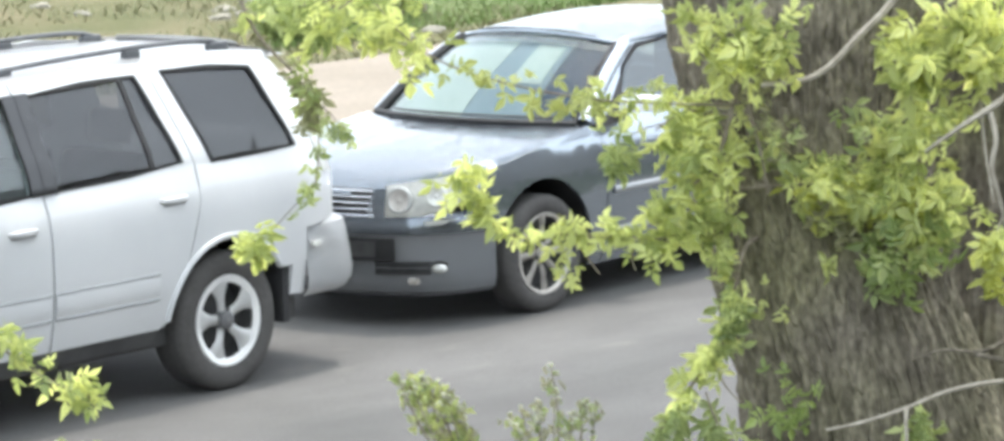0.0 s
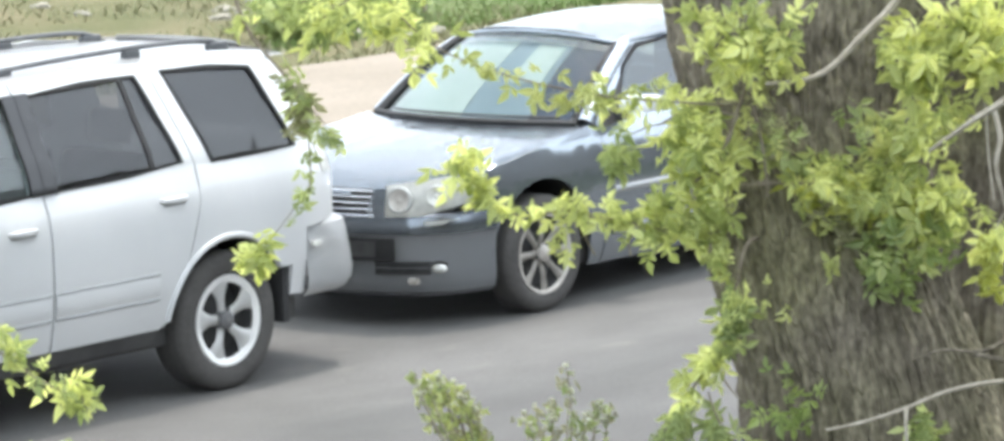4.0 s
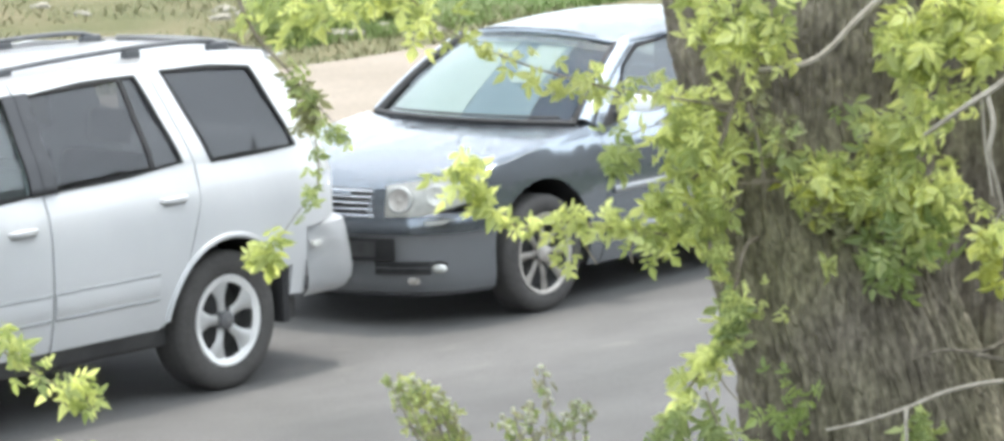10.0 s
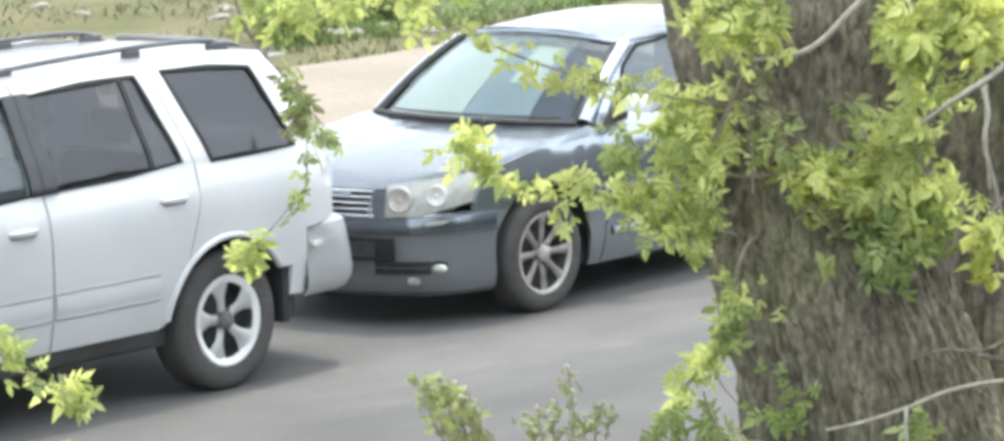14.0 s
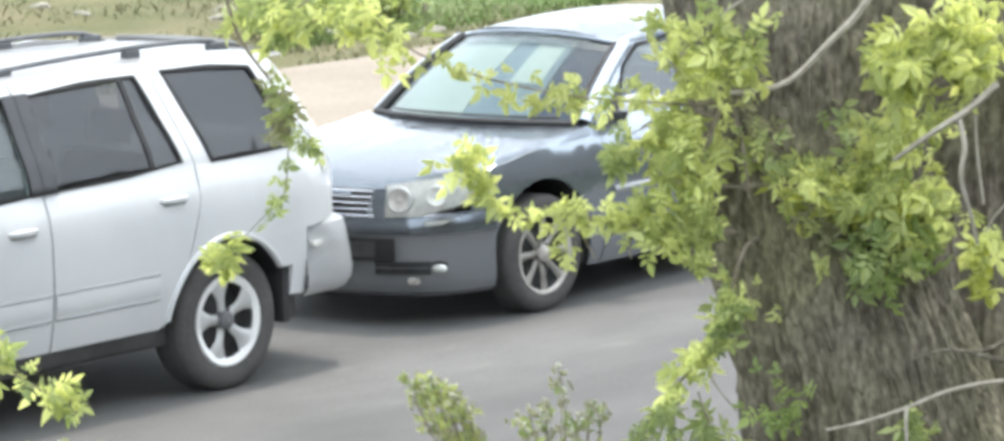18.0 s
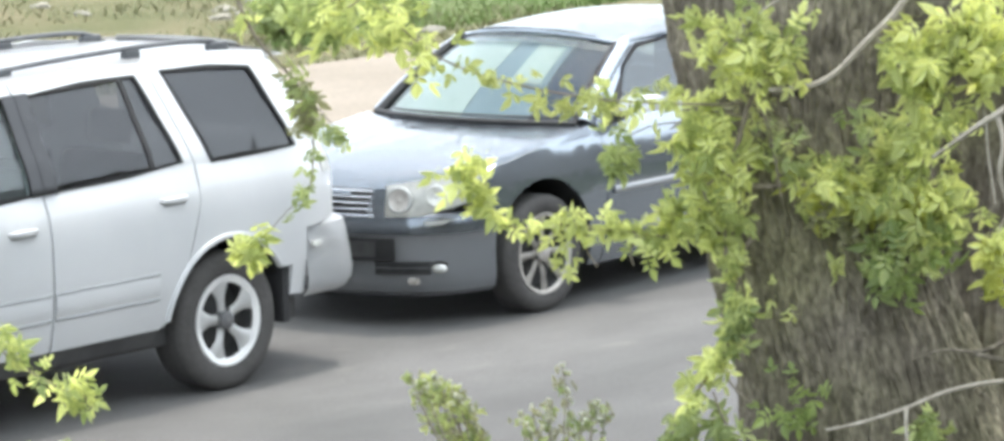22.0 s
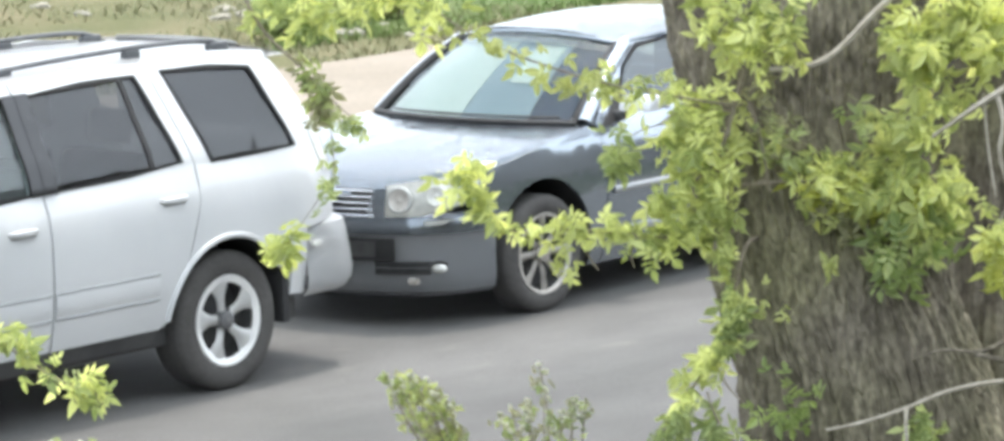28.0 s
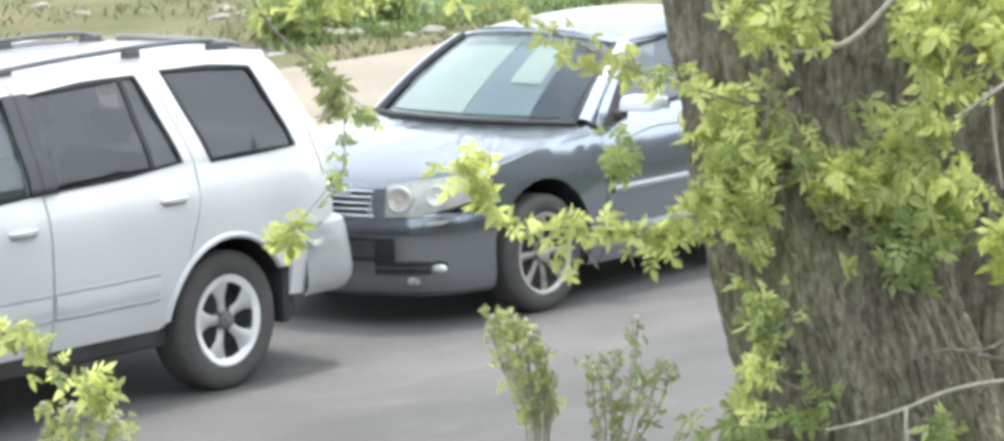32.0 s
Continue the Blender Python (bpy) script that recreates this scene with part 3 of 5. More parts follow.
    for side in (-1, 1):
        part("headlight", boxes(((-3.60, side * 0.66 - 0.16, 0.72), (-3.42, side * 0.66 + 0.16, 0.90), 0.04)), LENS, car)

    def screen(u, v):
        s = 2 * v - 1
        return (-2.35 + 0.66 * u + 0.10 * s * s, s * (0.84 - 0.16 * u), 1.10 + 0.60 * u)
    part("windscreen", sheet(8, 10, screen, 0.006), SCREEN, car)
    part("floor_pan", boxes(((-3.4, -0.84, 0.27), (0.66, 0.84, 0.40), 0.03)), BLACK, car)
    part("engine_bay", boxes(((-3.45, -0.62, 0.38), (-2.35, 0.62, 0.86), 0.05)), BLACK, car)
    part("load_floor", boxes(((-0.55, -0.55, 0.41), (0.95, 0.55, 0.72), 0.03)), SEAT, car)
    part("dashboard", boxes(((-2.30, -0.78, 0.85), (-1.95, 0.78, 1.10), 0.06)), DASH, car)
    for x, y, w in ((-1.35, -0.38, 0.52), (-1.35, 0.38, 0.52), (-0.62, -0.40, 0.56), (-0.62, 0.36, 0.62)):
        car_seat(car, x, y, 0.55, w)
    return car


def blue_saloon():
    car = empty("saloon_car", pose(2.705, 1.044, 0), "blue-grey metallic saloon car parked on the road", "car")
    prof = [(0.16, 0.83), (0.28, 0.875), (0.45, 0.90), (0.62, 0.905), (0.78, 0.895), (0.92, 0.865), (1.01, 0.81), (1.38, 0.60), (1.44, 0.52)]

    def wide(x, z):
        y = lerp_list(prof, z)
        if x < -0.10:
            y -= 0.30 * ((-0.10 - x) / 0.8) ** 2
        if x > 3.2:
            y -= 0.22 * ((x - 3.2) / 0.7) ** 2
        return y
    A = 0.33
    front_win = [(0.80, 1.035), (1.56, 1.045), (1.56, 1.385), (1.20, 1.365), (1.00, 1.26)]
    rear_win = [(1.66, 1.045), (2.42, 1.055), (2.36, 1.30), (2.02, 1.375), (1.66, 1.385)]
    for side in (-1, 1):
        d = arc(0, 0.345, 0.405, 172, 8, 16) + [(0.42, 0.20), (0.52, 0.20), (0.545, 0.6), (0.55, 0.94), (0.47, 0.985), (0.1, 0.935), (-0.42, 0.845), (-0.50, 0.70), (-0.52, 0.61), (-0.44, 0.56)]
        part("front_fender", panel(d, [], wide, side, cut=0.1), BLUE, car)
        d = [(0.53, 0.20), (1.60, 0.20), (1.61, 1.0), (1.61, 1.42), (1.25, 1.42), (1.02, 1.34), (0.56, 0.99), (0.555, 0.6)]
        door = part("front_door", panel(d, [front_win], wide, side), BLUE, car)
        part("window_pane", panel(front_win, [], wide, side, 0.005, 0.008), TINTED, door)
        part("window_seal", loop_frame(front_win, wide, side), SEAL, door)
        part("handle", handle(1.46, 0.90, wide, side), BLUE, door)
        part("moulding", strip(0.60, 1.58, 0.61, 0.045, wide, side, 0.016), BLUE_TRIM, door)
        part("sill_moulding", strip(0.60, 1.58, 0.375, 0.05, wide, side, 0.016), BLUE_TRIM, door)
        d = [(1.615, 0.20), (2.34, 0.20), (2.40, 0.45), (2.50, 0.68), (2.56, 1.0), (2.45, 1.33), (2.10, 1.42), (1.618, 1.42), (1.62, 1.0)]
        door = part("rear_door", panel(d, [rear_win], wide, side), BLUE, car)
        part("window_pane", panel(rear_win, [], wide, side, 0.005, 0.008), TINTED, door)
        part("window_seal", loop_frame(rear_win, wide, side), SEAL, door)
        part("handle", handle(2.36, 0.90, wide, side), BLUE, door)
        part("moulding", strip(1.64, 2.34, 0.61, 0.045, wide, side, 0.016), BLUE_TRIM, door)
        part("sill_moulding", strip(1.64, 2.34, 0.375, 0.05, wide, side, 0.016), BLUE_TRIM, door)
        d = [(2.35, 0.20), (2.37, 0.30)] + arc(2.765, 0.345, 0.405, 172, 8, 14) + [(3.30, 0.30), (3.75, 0.32), (3.80, 0.90), (3.3, 1.0), (2.9, 1.10), (2.46, 1.33), (2.57, 1.0), (2.51, 0.68), (2.41, 0.45)]
        part("quarter_panel", panel(d, [], wide, side), BLUE, car)
        for x in (0.0, 2.765):
            tyre_and_rim(car, (x, side * 0.792, A - 0.002), A, 0.215, 0.224, 8, side, DULL)
            bm = bmesh.new()
            pts = arc(x, 0.345, 0.42, 178, 2, 16)
            grid(bm, 16, 1, lambda u, v, pts=pts: (pts[round(u * 16)][0], side * (0.86 - 0.34 * v), pts[round(u * 16)][1]))
            bm.faces.new([bm.verts.new((p[0], side * 0.52, p[1])) for p in pts])
            part("arch_liner", bm, SEAL, car)
        # wing mirror: a boxy shell on a black sail in the window's front corner
        y0, y1 = sorted((side * 0.86, side * 1.115))
        bm = boxes(((0.70, y0 + 0.05, 1.04), (0.83, y1, 1.128), 0.03)) if side < 0 else boxes(((0.70, 0.80, 0.985), (0.78, 0.905, 1.055), 0.02))
        for v in bm.verts:
            v.co.x += 0.35 * (v.co.z - 1.035) + 0.25 * (abs(v.co.y) - 0.86)
        mirror = part("wing_mirror", bm, MIRROR if side < 0 else BLACK, car, "pale boxy wing mirror shell" if side < 0 else "folded dark wing mirror")
        part("mirror_arm", boxes(((0.735, side * 0.82 - 0.05, 1.0), (0.80, side * 0.82 + 0.05, 1.04), 0.012)), BLACK, mirror)
        if side < 0:
            part("mirror_glass", boxes(((0.868, -1.10, 1.052), (0.895, -0.89, 1.118), 0.006)), CHROME, mirror)
        sail = [(0.60, 0.965), (0.84, 0.985), (0.93, 1.20), (0.86, 1.15), (0.72, 1.05)]
        part("mirror_sail", panel(sail, [], wide, side, 0.02, -0.006), SEAL, car, "black plastic sail behind the mirror")
        # headlight wrapping round the corner
        nose = [(-0.47, 0.815), (-0.62, 0.765), (-0.74, 0.68), (-0.82, 0.575), (-0.868, 0.475)]

        def lamp(u, v):
            p = spline(nose, u)
            lo = 0.69 - 0.075 * min(u * 1.6, 1)
            hi = 0.845 - 0.06 * u
            return (p.x + 0.05 * v * v, side * (p.y - 0.02 * v * v), lo + (hi - lo) * v)
        lamp_ob = part("headlight", sheet(12, 6, lamp, 0.05), LENS, car, "clear headlight with a bright reflector")
        # inner round reflector in its bowl, outer plain one, and the seam between them
        for u, r in ((0.80, 0.062), (0.42, 0.05)):
            c = spline(nose, u)
            c = Vector((c.x + 0.012, side * c.y, 0.70 + 0.045 * (1 - u)))
            d = Vector((-1, side * (0.25 + 0.6 * (1 - u)), 0.15)).normalized()
            m = Matrix.Translation(c) @ d.to_track_quat("Y", "Z").to_matrix().to_4x4()
            bm = lathe([(r + 0.014, 0.006), (r + 0.010, 0.022), (r, 0.024), (r * 0.93, 0.014)], 24)
            bmesh.ops.transform(bm, matrix=m, verts=bm.verts)
            part("reflector_ring", bm, LAMP_RING if u > 0.5 else LENS, lamp_ob)
            bm = lathe([(r * 0.93, 0.020), (r * 0.6, 0.012), (r * 0.28, 0.008), (0.001, 0.016)], 20)
            bmesh.ops.transform(bm, matrix=m, verts=bm.verts)
            part("reflector", bm, DULL if u > 0.5 else LENS, lamp_ob)
        # pale strip laid on the bumper's shoulder as its highlight
        strip_way = [(-0.60, 0.79), (-0.69, 0.735), (-0.76, 0.68)]
        bm = sheet(8, 2, lambda u, v: (spline(strip_way, u).x - 0.022, side * (spline(strip_way, u).y + 0.012), 0.572 + 0.026 * v), 0.012)
        part("side_marker", bm, LENS, car, "pale strip standing in for a highlight on the bumper")

    path = [(-0.40, -0.885), (-0.56, -0.84), (-0.72, -0.74), (-0.85, -0.56), (-0.93, -0.28), (-0.955, 0)]
    part("bumper_top", wrap(path, [(0.52, 0.0), (0.57, 0.0), (0.615, 0.012), (0.63, 0.05)], 36), BLUE, car)
    bumper = part("front_bumper", wrap(path, [(0.17, 0.09), (0.20, 0.04), (0.26, 0.02), (0.40, 0.022), (0.50, 0.012), (0.525, 0.004)], 36), BLUE_TRIM, car, "dark blue-grey front bumper")
    inner = [(-0.898, -0.41), (-0.85, -0.56), (-0.765, -0.70)]
    for side in (-1, 1):
        def slot(u, v, z0=0.30, z1=0.372, out=0.0):
            p = spline(inner, u)
            return (p.x + 0.012 - out, -side * p.y, z0 + (z1 - z0) * v)
        part("air_intake", sheet(12, 2, slot, 0.012), BLACK, bumper, "black slotted air intake")
        for z in (0.336,):
            part("intake_slat", sheet(12, 1, lambda u, v, z=z: slot(u, v, z, z + 0.005, 0.008), 0.006), BLUE_TRIM, bumper)
    face = [spline([Vector(p) for p in path] + [Vector((p[0], -p[1])) for p in path[-2::-1]], 0.5 * u) for u in (0.62, 0.7, 0.8, 0.9, 1.0)]
    part("plate_recess", wrap(face, [(0.375, 0.010), (0.50, 0.001)], 24, 0.012), BLACK, bumper, "dark recess round the plate holder")
    part("plate_holder", wrap(face[1:], [(0.395, 0.004), (0.485, -0.003)], 24, 0.012), HUB, bumper, "bare dark plate holder")
    for side in (-1, 1):
        bm = bmesh.new()
        blob(bm, (-0.722, side * 0.735, 0.333), (0.026, 0.052, 0.026), 14)
        part("fog_lamp", bm, LENS, bumper, "small clear fog lamp")
        bm = bmesh.new()
        tube(bm, [(-0.765, side * 0.695, 0.35), (-0.73, side * 0.735, 0.368), (-0.685, side * 0.765, 0.352)], 0.008, 0.006, 6, 14)
        part("fog_lamp_trim", bm, SEAL, bumper)
        part("tow_cap", boxes(((-0.842, side * 0.635 - 0.03, 0.25), (-0.80, side * 0.635 + 0.03, 0.285), 0.012)), DULL, bumper)
    part("nose_panel", wrap([(-0.60, -0.76), (-0.78, -0.63), (-0.87, -0.475), (-0.905, -0.22), (-0.915, 0)], [(0.575, 0.004), (0.60, 0.012), (0.625, 0.03)], 24), BLUE, car)
    gpath = [(-0.872, -0.40), (-0.895, -0.25), (-0.915, 0)]
    grille = part("grille", wrap(gpath, [(0.60, 0.01), (0.69, 0.015), (0.765, 0.04)], 18), BLACK, car, "black grille with chrome slats")
    for k in range(5):
        z = 0.615 + 0.033 * k
        part("grille_slat", wrap(gpath, [(z, -0.012 + 0.007 * k), (z + 0.006, -0.022 + 0.007 * k), (z + 0.014, -0.012 + 0.007 * k)], 18, 0.008), CHROME, grille)

    # painted cheeks between the grille and the lamps, slanting inward to the top
    for side in (-1, 1):
        cheek = [(-0.874, 0.395), (-0.868, 0.44), (-0.862, 0.485)]
        bm = sheet(6, 4, lambda u, v: (spline(cheek, u).x - 0.014 + 0.03 * v * v, side * (spline(cheek, u).y + (0.055 * v - 0.045) * (1 - u)), 0.605 + 0.165 * v), 0.02)
        part("grille_cheek", bm, BLUE, car)

    def hood(u, v):
        s = 2 * v - 1
        xf = -0.905 + 0.50 * abs(s) ** 3
        xb = 0.26 + 0.22 * s * s
        x = xf + (xb - xf) * u
        edge = 0.775 + 0.09 * abs(s) ** 3
        z = edge + (1.0 - 0.02 * s * s - edge) * (u ** 0.75) + 0.028 * (1 - s * s) * math.sin(math.pi * min(u * 1.1, 1))
        strake = 0.0022 * sum(math.exp(-((abs(s) - c) / 0.022) ** 2) for c in (0.16, 0.34, 0.52)) * min(1, u * 3)
        return (x, s * (wide(x, 0.90) - 0.003), z - 0.04 * max(0, abs(s) - 0.965) / 0.035 - strake - 0.05 * max(0, 0.08 - u) / 0.08)
    part("hood", sheet(18, 60, hood, -0.02), BLUE, car, "blue-grey hood with raised strakes")

    def screen(u, v):
        s = 2 * v - 1
        bulge = 1 - s * s
        return (0.485 + 0.59 * u - (0.23 - 0.11 * u) * bulge, s * (0.755 - 0.165 * u), 0.985 + 0.395 * u + (0.015 + 0.045 * u) * bulge + 0.03 * math.sin(math.pi * u))
    part("windscreen", sheet(24, 40, screen, 0.006), SCREEN, car, "windscreen reflecting a bright sky")
    bm = bmesh.new()
    tube(bm, [Vector(screen(0.0, v / 8)) + Vector((-0.02, 0, 0.008)) for v in range(9)], 0.021, 0.021, 6, 30)
    part("cowl", bm, SEAL, car, "black cowl strip under the windscreen")
    bm = bmesh.new()
    tube(bm, [Vector(screen(1.0, v / 8)) + Vector((0.0, 0, 0.004)) for v in range(9)], 0.014, 0.014, 8, 30)
    part("roof_front_edge", bm, BLUE, car)
    for a, b in ((0.06, 0.50), (0.48, 0.86)):
        bm = bmesh.new()
        tube(bm, [Vector(screen(0.03, a + (b - a) * k / 5)) + Vector((-0.012, 0, 0.022)) for k in range(6)], 0.009, 0.007, 5)
        part("wiper", bm, BLACK, car)
    for side in (-1, 1):
        # windscreen pillar, dark seal on the inside
        bm = bmesh.new()
        pil = [Vector(screen(k / 6, 0.5 + side * 0.5)) + Vector((0.015, side * 0.035, 0.004)) for k in range(7)]
        tube(bm, pil, *((0.046, 0.04) if side < 0 else (0.022, 0.02)), 10, 20)
        part("windscreen_pillar", bm, BLUE, car)
        bm = bmesh.new()
        tube(bm, [Vector(screen(k / 6, 0.5 + side * 0.49)) + Vector((-0.006, 0, 0.006)) for k in range(7)], *((0.014, 0.012) if side < 0 else (0.026, 0.022)), 6, 20)
        part("pillar_seal", bm, SEAL, car)
    # sheet colours also hold the glass's reflections: bright sky left, dark trees right
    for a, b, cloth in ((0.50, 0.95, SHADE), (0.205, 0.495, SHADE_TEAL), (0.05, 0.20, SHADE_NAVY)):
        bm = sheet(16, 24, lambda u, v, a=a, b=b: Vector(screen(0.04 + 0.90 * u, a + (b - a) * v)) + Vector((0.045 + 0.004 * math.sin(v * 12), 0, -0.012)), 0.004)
        part("sunshade", bm, cloth, car, "navy sheet behind the windscreen, toned like its dark reflection" if cloth is SHADE_NAVY else "pale folding sunshade behind the windscreen, sky reflection in its tone")
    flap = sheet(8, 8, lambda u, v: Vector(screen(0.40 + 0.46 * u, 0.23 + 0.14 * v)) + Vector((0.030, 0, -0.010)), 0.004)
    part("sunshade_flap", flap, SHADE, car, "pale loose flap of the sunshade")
    band = sheet(4, 24, lambda u, v: Vector(screen(0.86 + 0.12 * u, 0.04 + 0.92 * v)) + Vector((0.012, 0, -0.004)), 0.003)
    part("tint_band", band, TINTED, car, "blue tinted band along the top of the windscreen")
    part("mirror_mount", boxes(((0.92, -0.10, 1.33), (0.96, 0.10, 1.385), 0.015)), BLACK, car, "inside rear-view mirror")

    def roof(u, v):
        s = 2 * v - 1
        x = 1.075 + 1.52 * u - 0.12 * (1 - s * s) * (1 - u)
        crown = 1.44 + 0.065 * math.sin(math.pi * min(0.12 + u * 0.85, 1))
        side_z = 1.385 + 0.03 * math.sin(math.pi * u)
        return (x, s * 0.60, side_z + (crown - side_z) * (1 - abs(s) ** 2.6))
    part("roof", sheet(18, 16, roof, -0.025), BLUE, car)

    def rear_glass(u, v):
        s = 2 * v - 1
        return (2.595 + 0.62 * u, s * (0.58 + 0.10 * u), 1.415 - 0.31 * u - 0.03 * s * s)
    part("rear_window", sheet(6, 8, rear_glass, 0.006), TINTED, car)

    def boot(u, v):
        s = 2 * v - 1
        x = 3.19 + 0.66 * u
        z = 1.10 - 0.05 * u if u < 0.75 else 1.0625 - 1.6 * (u - 0.75)
        return (x if u < 0.75 else 3.685 + 0.12 * (u - 0.75), s * 0.74, z - 0.05 * s * s)
    part("boot_lid", sheet(12, 8, boot, 0.02), BLUE, car)
    part("rear_bumper", wrap([(3.30, -0.87), (3.60, -0.83), (3.78, -0.66), (3.84, -0.3), (3.85, 0)], [(0.20, 0.05), (0.30, 0.0), (0.60, 0.0), (0.72, 0.06)]), BLUE, car)
    for side in (-1, 1):
        part("tail_lamp", boxes(((3.62, side * 0.66 - 0.14, 0.74), (3.78, side * 0.66 + 0.14, 0.92), 0.04)), RED, car)
    part("floor_pan", boxes(((-0.55, -0.68, 0.17), (3.60, 0.68, 0.34), 0.03)), BLACK, car)
    part("engine_bay", boxes(((-0.78, -0.52, 0.34), (0.30, 0.52, 0.72), 0.05)), BLACK, car)
    part("dashboard", boxes(((0.50, -0.70, 0.70), (0.98, 0.70, 0.955), 0.07)), DASH, car)
    bm = bmesh.new()
    ring = [(0.19 * math.cos(a * math.pi / 10), 0.19 * math.sin(a * math.pi / 10), 0) for a in range(21)]
    tube(bm, ring, 0.014, 0.014, 6, 40)
    bmesh.ops.transform(bm, matrix=pose(1.10, -0.38, 0.93, 0, 65, 0), verts=bm.verts)
    part("steering_wheel", bm, BLACK, car)
    for x, y, w in ((1.45, -0.37, 0.50), (1.45, 0.37, 0.50), (2.30, -0.30, 0.60), (2.30, 0.30, 0.60)):
        car_seat(car, x, y, 0.36, w)
    return car


white_suv()
blue_saloon()


def closing_wall():
    """Plain walls added on the near side, behind the view, to darken the cars' reflections."""
    bm = boxes(((3.0, -17.0, -0.1), (18.15, -16.6, 6.6), 0.0), ((18.15, -17.0, -0.1), (60.0, -16.6, 7.0), 0.0), ((-40.0, -24.0, -0.1), (3.0, -23.6, 6.4), 0.0))
    tagged(part("wall_near_side", bm, WALL, smooth=False), "plain grey wall added out of view to darken reflections", "wall", kind="structure")


closing_wall()


# ---- the tree: a frame of its own, facing the street ----
RIGHT = Vector((0.6449, -0.7635, -0.0343))
TOWARD = -AHEAD.normalized()
UP = TOWARD.cross(RIGHT).normalized()
T0 = EYE + AHEAD.normalized() * 17.0
FACE = Matrix.Translation(T0) @ Matrix((RIGHT, UP, TOWARD)).transposed().to_4x4()


def spot(a, h, d=0.0):
    """Metres to the right, up and toward the street side, in the tree's frame."""
    return FACE @ Vector((a, h, d))


def trunk_mesh():
    bm = bmesh.new()
    left = [(-1.6, 1.15), (-0.87, 0.97), (-0.62, 0.945), (-0.40, 0.88), (-0.14, 0.82), (0.04, 0.77), (0.36, 0.735), (0.54, 0.72), (0.70, 0.67), (0.87, 0.645), (1.4, 0.58), (2.2, 0.50)]
    right = [(-1.6, 2.40), (-0.87, 2.10), (-0.3, 1.86), (0.10, 1.76), (0.42, 1.70), (0.70, 1.70), (0.87, 1.72), (1.4, 1.76), (2.2, 1.66)]

    def f(u, v):
        h = -1.62 + 3.8 * v
        l, r = lerp_list(left, h), lerp_list(right, h)
        a = 2 * math.pi * u
        rad = (r - l) / 2
        q = Vector((math.cos(a), math.sin(a), 0))
        lump = 0.035 * noise.noise((q.x * 2.2, q.y * 2.2, h * 1.0))
        # long plates of bark between forking cracks
        wave = 0.6 * noise.noise((q.x * 7, q.y * 7, h * 6)) + 0.3 * noise.noise((q.x * 19, q.y * 19, h * 14))
        near = noise.voronoi((q.x * 11 + wave, q.y * 11, h * 3.8 + 1.6 * wave), distance_metric="DISTANCE")[0]
        crack = min(1.0, (near[1] - near[0]) / 0.34)
        plate = noise.noise((q.x * 34, q.y * 34, h * 16))
        ridge = 0.945 + lump + 0.04 * crack ** 0.7 + 0.022 * plate
        return Vector(((l + r) / 2 + rad * ridge * math.cos(a), h, -0.45 + 0.46 * ridge * math.sin(a)))
    grid(bm, 460, 270, f, close_u=True)
    return bm


tree = empty("tree", Matrix(), "large old maple tree with leafy shoots on its trunk", "tree")
part("trunk", trunk_mesh(), BARK, tree, "thick furrowed grey-brown trunk").matrix_basis = FACE


def second_stem():
    bm = bmesh.new()
    way = [(2.10, -1.62, -1.4), (2.10, -0.6, -1.4), (2.14, 0.3, -1.45), (2.25, 1.2, -1.5), (2.4, 2.3, -1.6)]

    def f(u, v):
        a = 2 * math.pi * u
        c = spline(way, v)
        k = 1 + 0.10 * abs(noise.noise((math.cos(a) * 8, math.sin(a) * 8, v * 7))) + 0.03 * noise.noise((math.cos(a) * 18, math.sin(a) * 18, v * 25))
        return c + Vector((math.cos(a), 0, math.sin(a))) * (0.56 - 0.14 * v) * k
    grid(bm, 140, 70, f, close_u=True)
    return bm


part("stem", second_stem(), BARK, tree, "second stem of the tree, in shade").matrix_basis = FACE


def crown():
    """The crown high above, out of view, added to shade the near side of the street."""
    rng = random.Random(77)
    c = Vector((-2.4, -5.0, 11.8))
    pts, faces = [], []
    limbs = bmesh.new()
    for k in range(20):
        d = Vector((rng.gauss(0, 1), rng.gauss(0, 1), rng.gauss(0, 0.7))).normalized()
        hub = c + Vector((d.x * 5.0, d.y * 5.0, d.z * 2.6)) * rng.uniform(0.45, 1.0)
        if hub.z < 10.0:
            hub.z = 10.0 + rng.uniform(0, 0.8)
        if k % 6 == 0:
            tube(limbs, [spot(1.2, 2.0, -0.5), c.lerp(hub, 0.35) - Vector((0, 0, 0.8)), hub], 0.13, 0.02, 7)
        for j in range(60):
            p = hub + Vector((rng.gauss(0, 0.5), rng.gauss(0, 0.5), rng.gauss(0, 0.28)))
            q = Euler((rng.uniform(-0.9, 0.9), rng.uniform(-0.9, 0.9), rng.uniform(0, 6.3))).to_matrix()
            s = rng.uniform(0.07, 0.12)
            n = len(pts)
            pts += [p + q @ Vector(o) * s for o in ((0, -1, 0), (0.8, 0.1, 0.1), (0, 1.1, -0.2), (-0.8, 0.1, 0.1))]
            faces.append((n, n + 1, n + 2, n + 3))
    part("limb", limbs, BARK, tree)
    me = bpy.data.meshes.new("crown")
    me.from_pydata(pts, [], faces)
    me.materials.append(LEAF_DEEP)
    ob = new("crown", me)
    ob.parent = tree
    tagged(ob, "wide green leafy crown, out of view, added for its shade", kind="stuff")


crown()


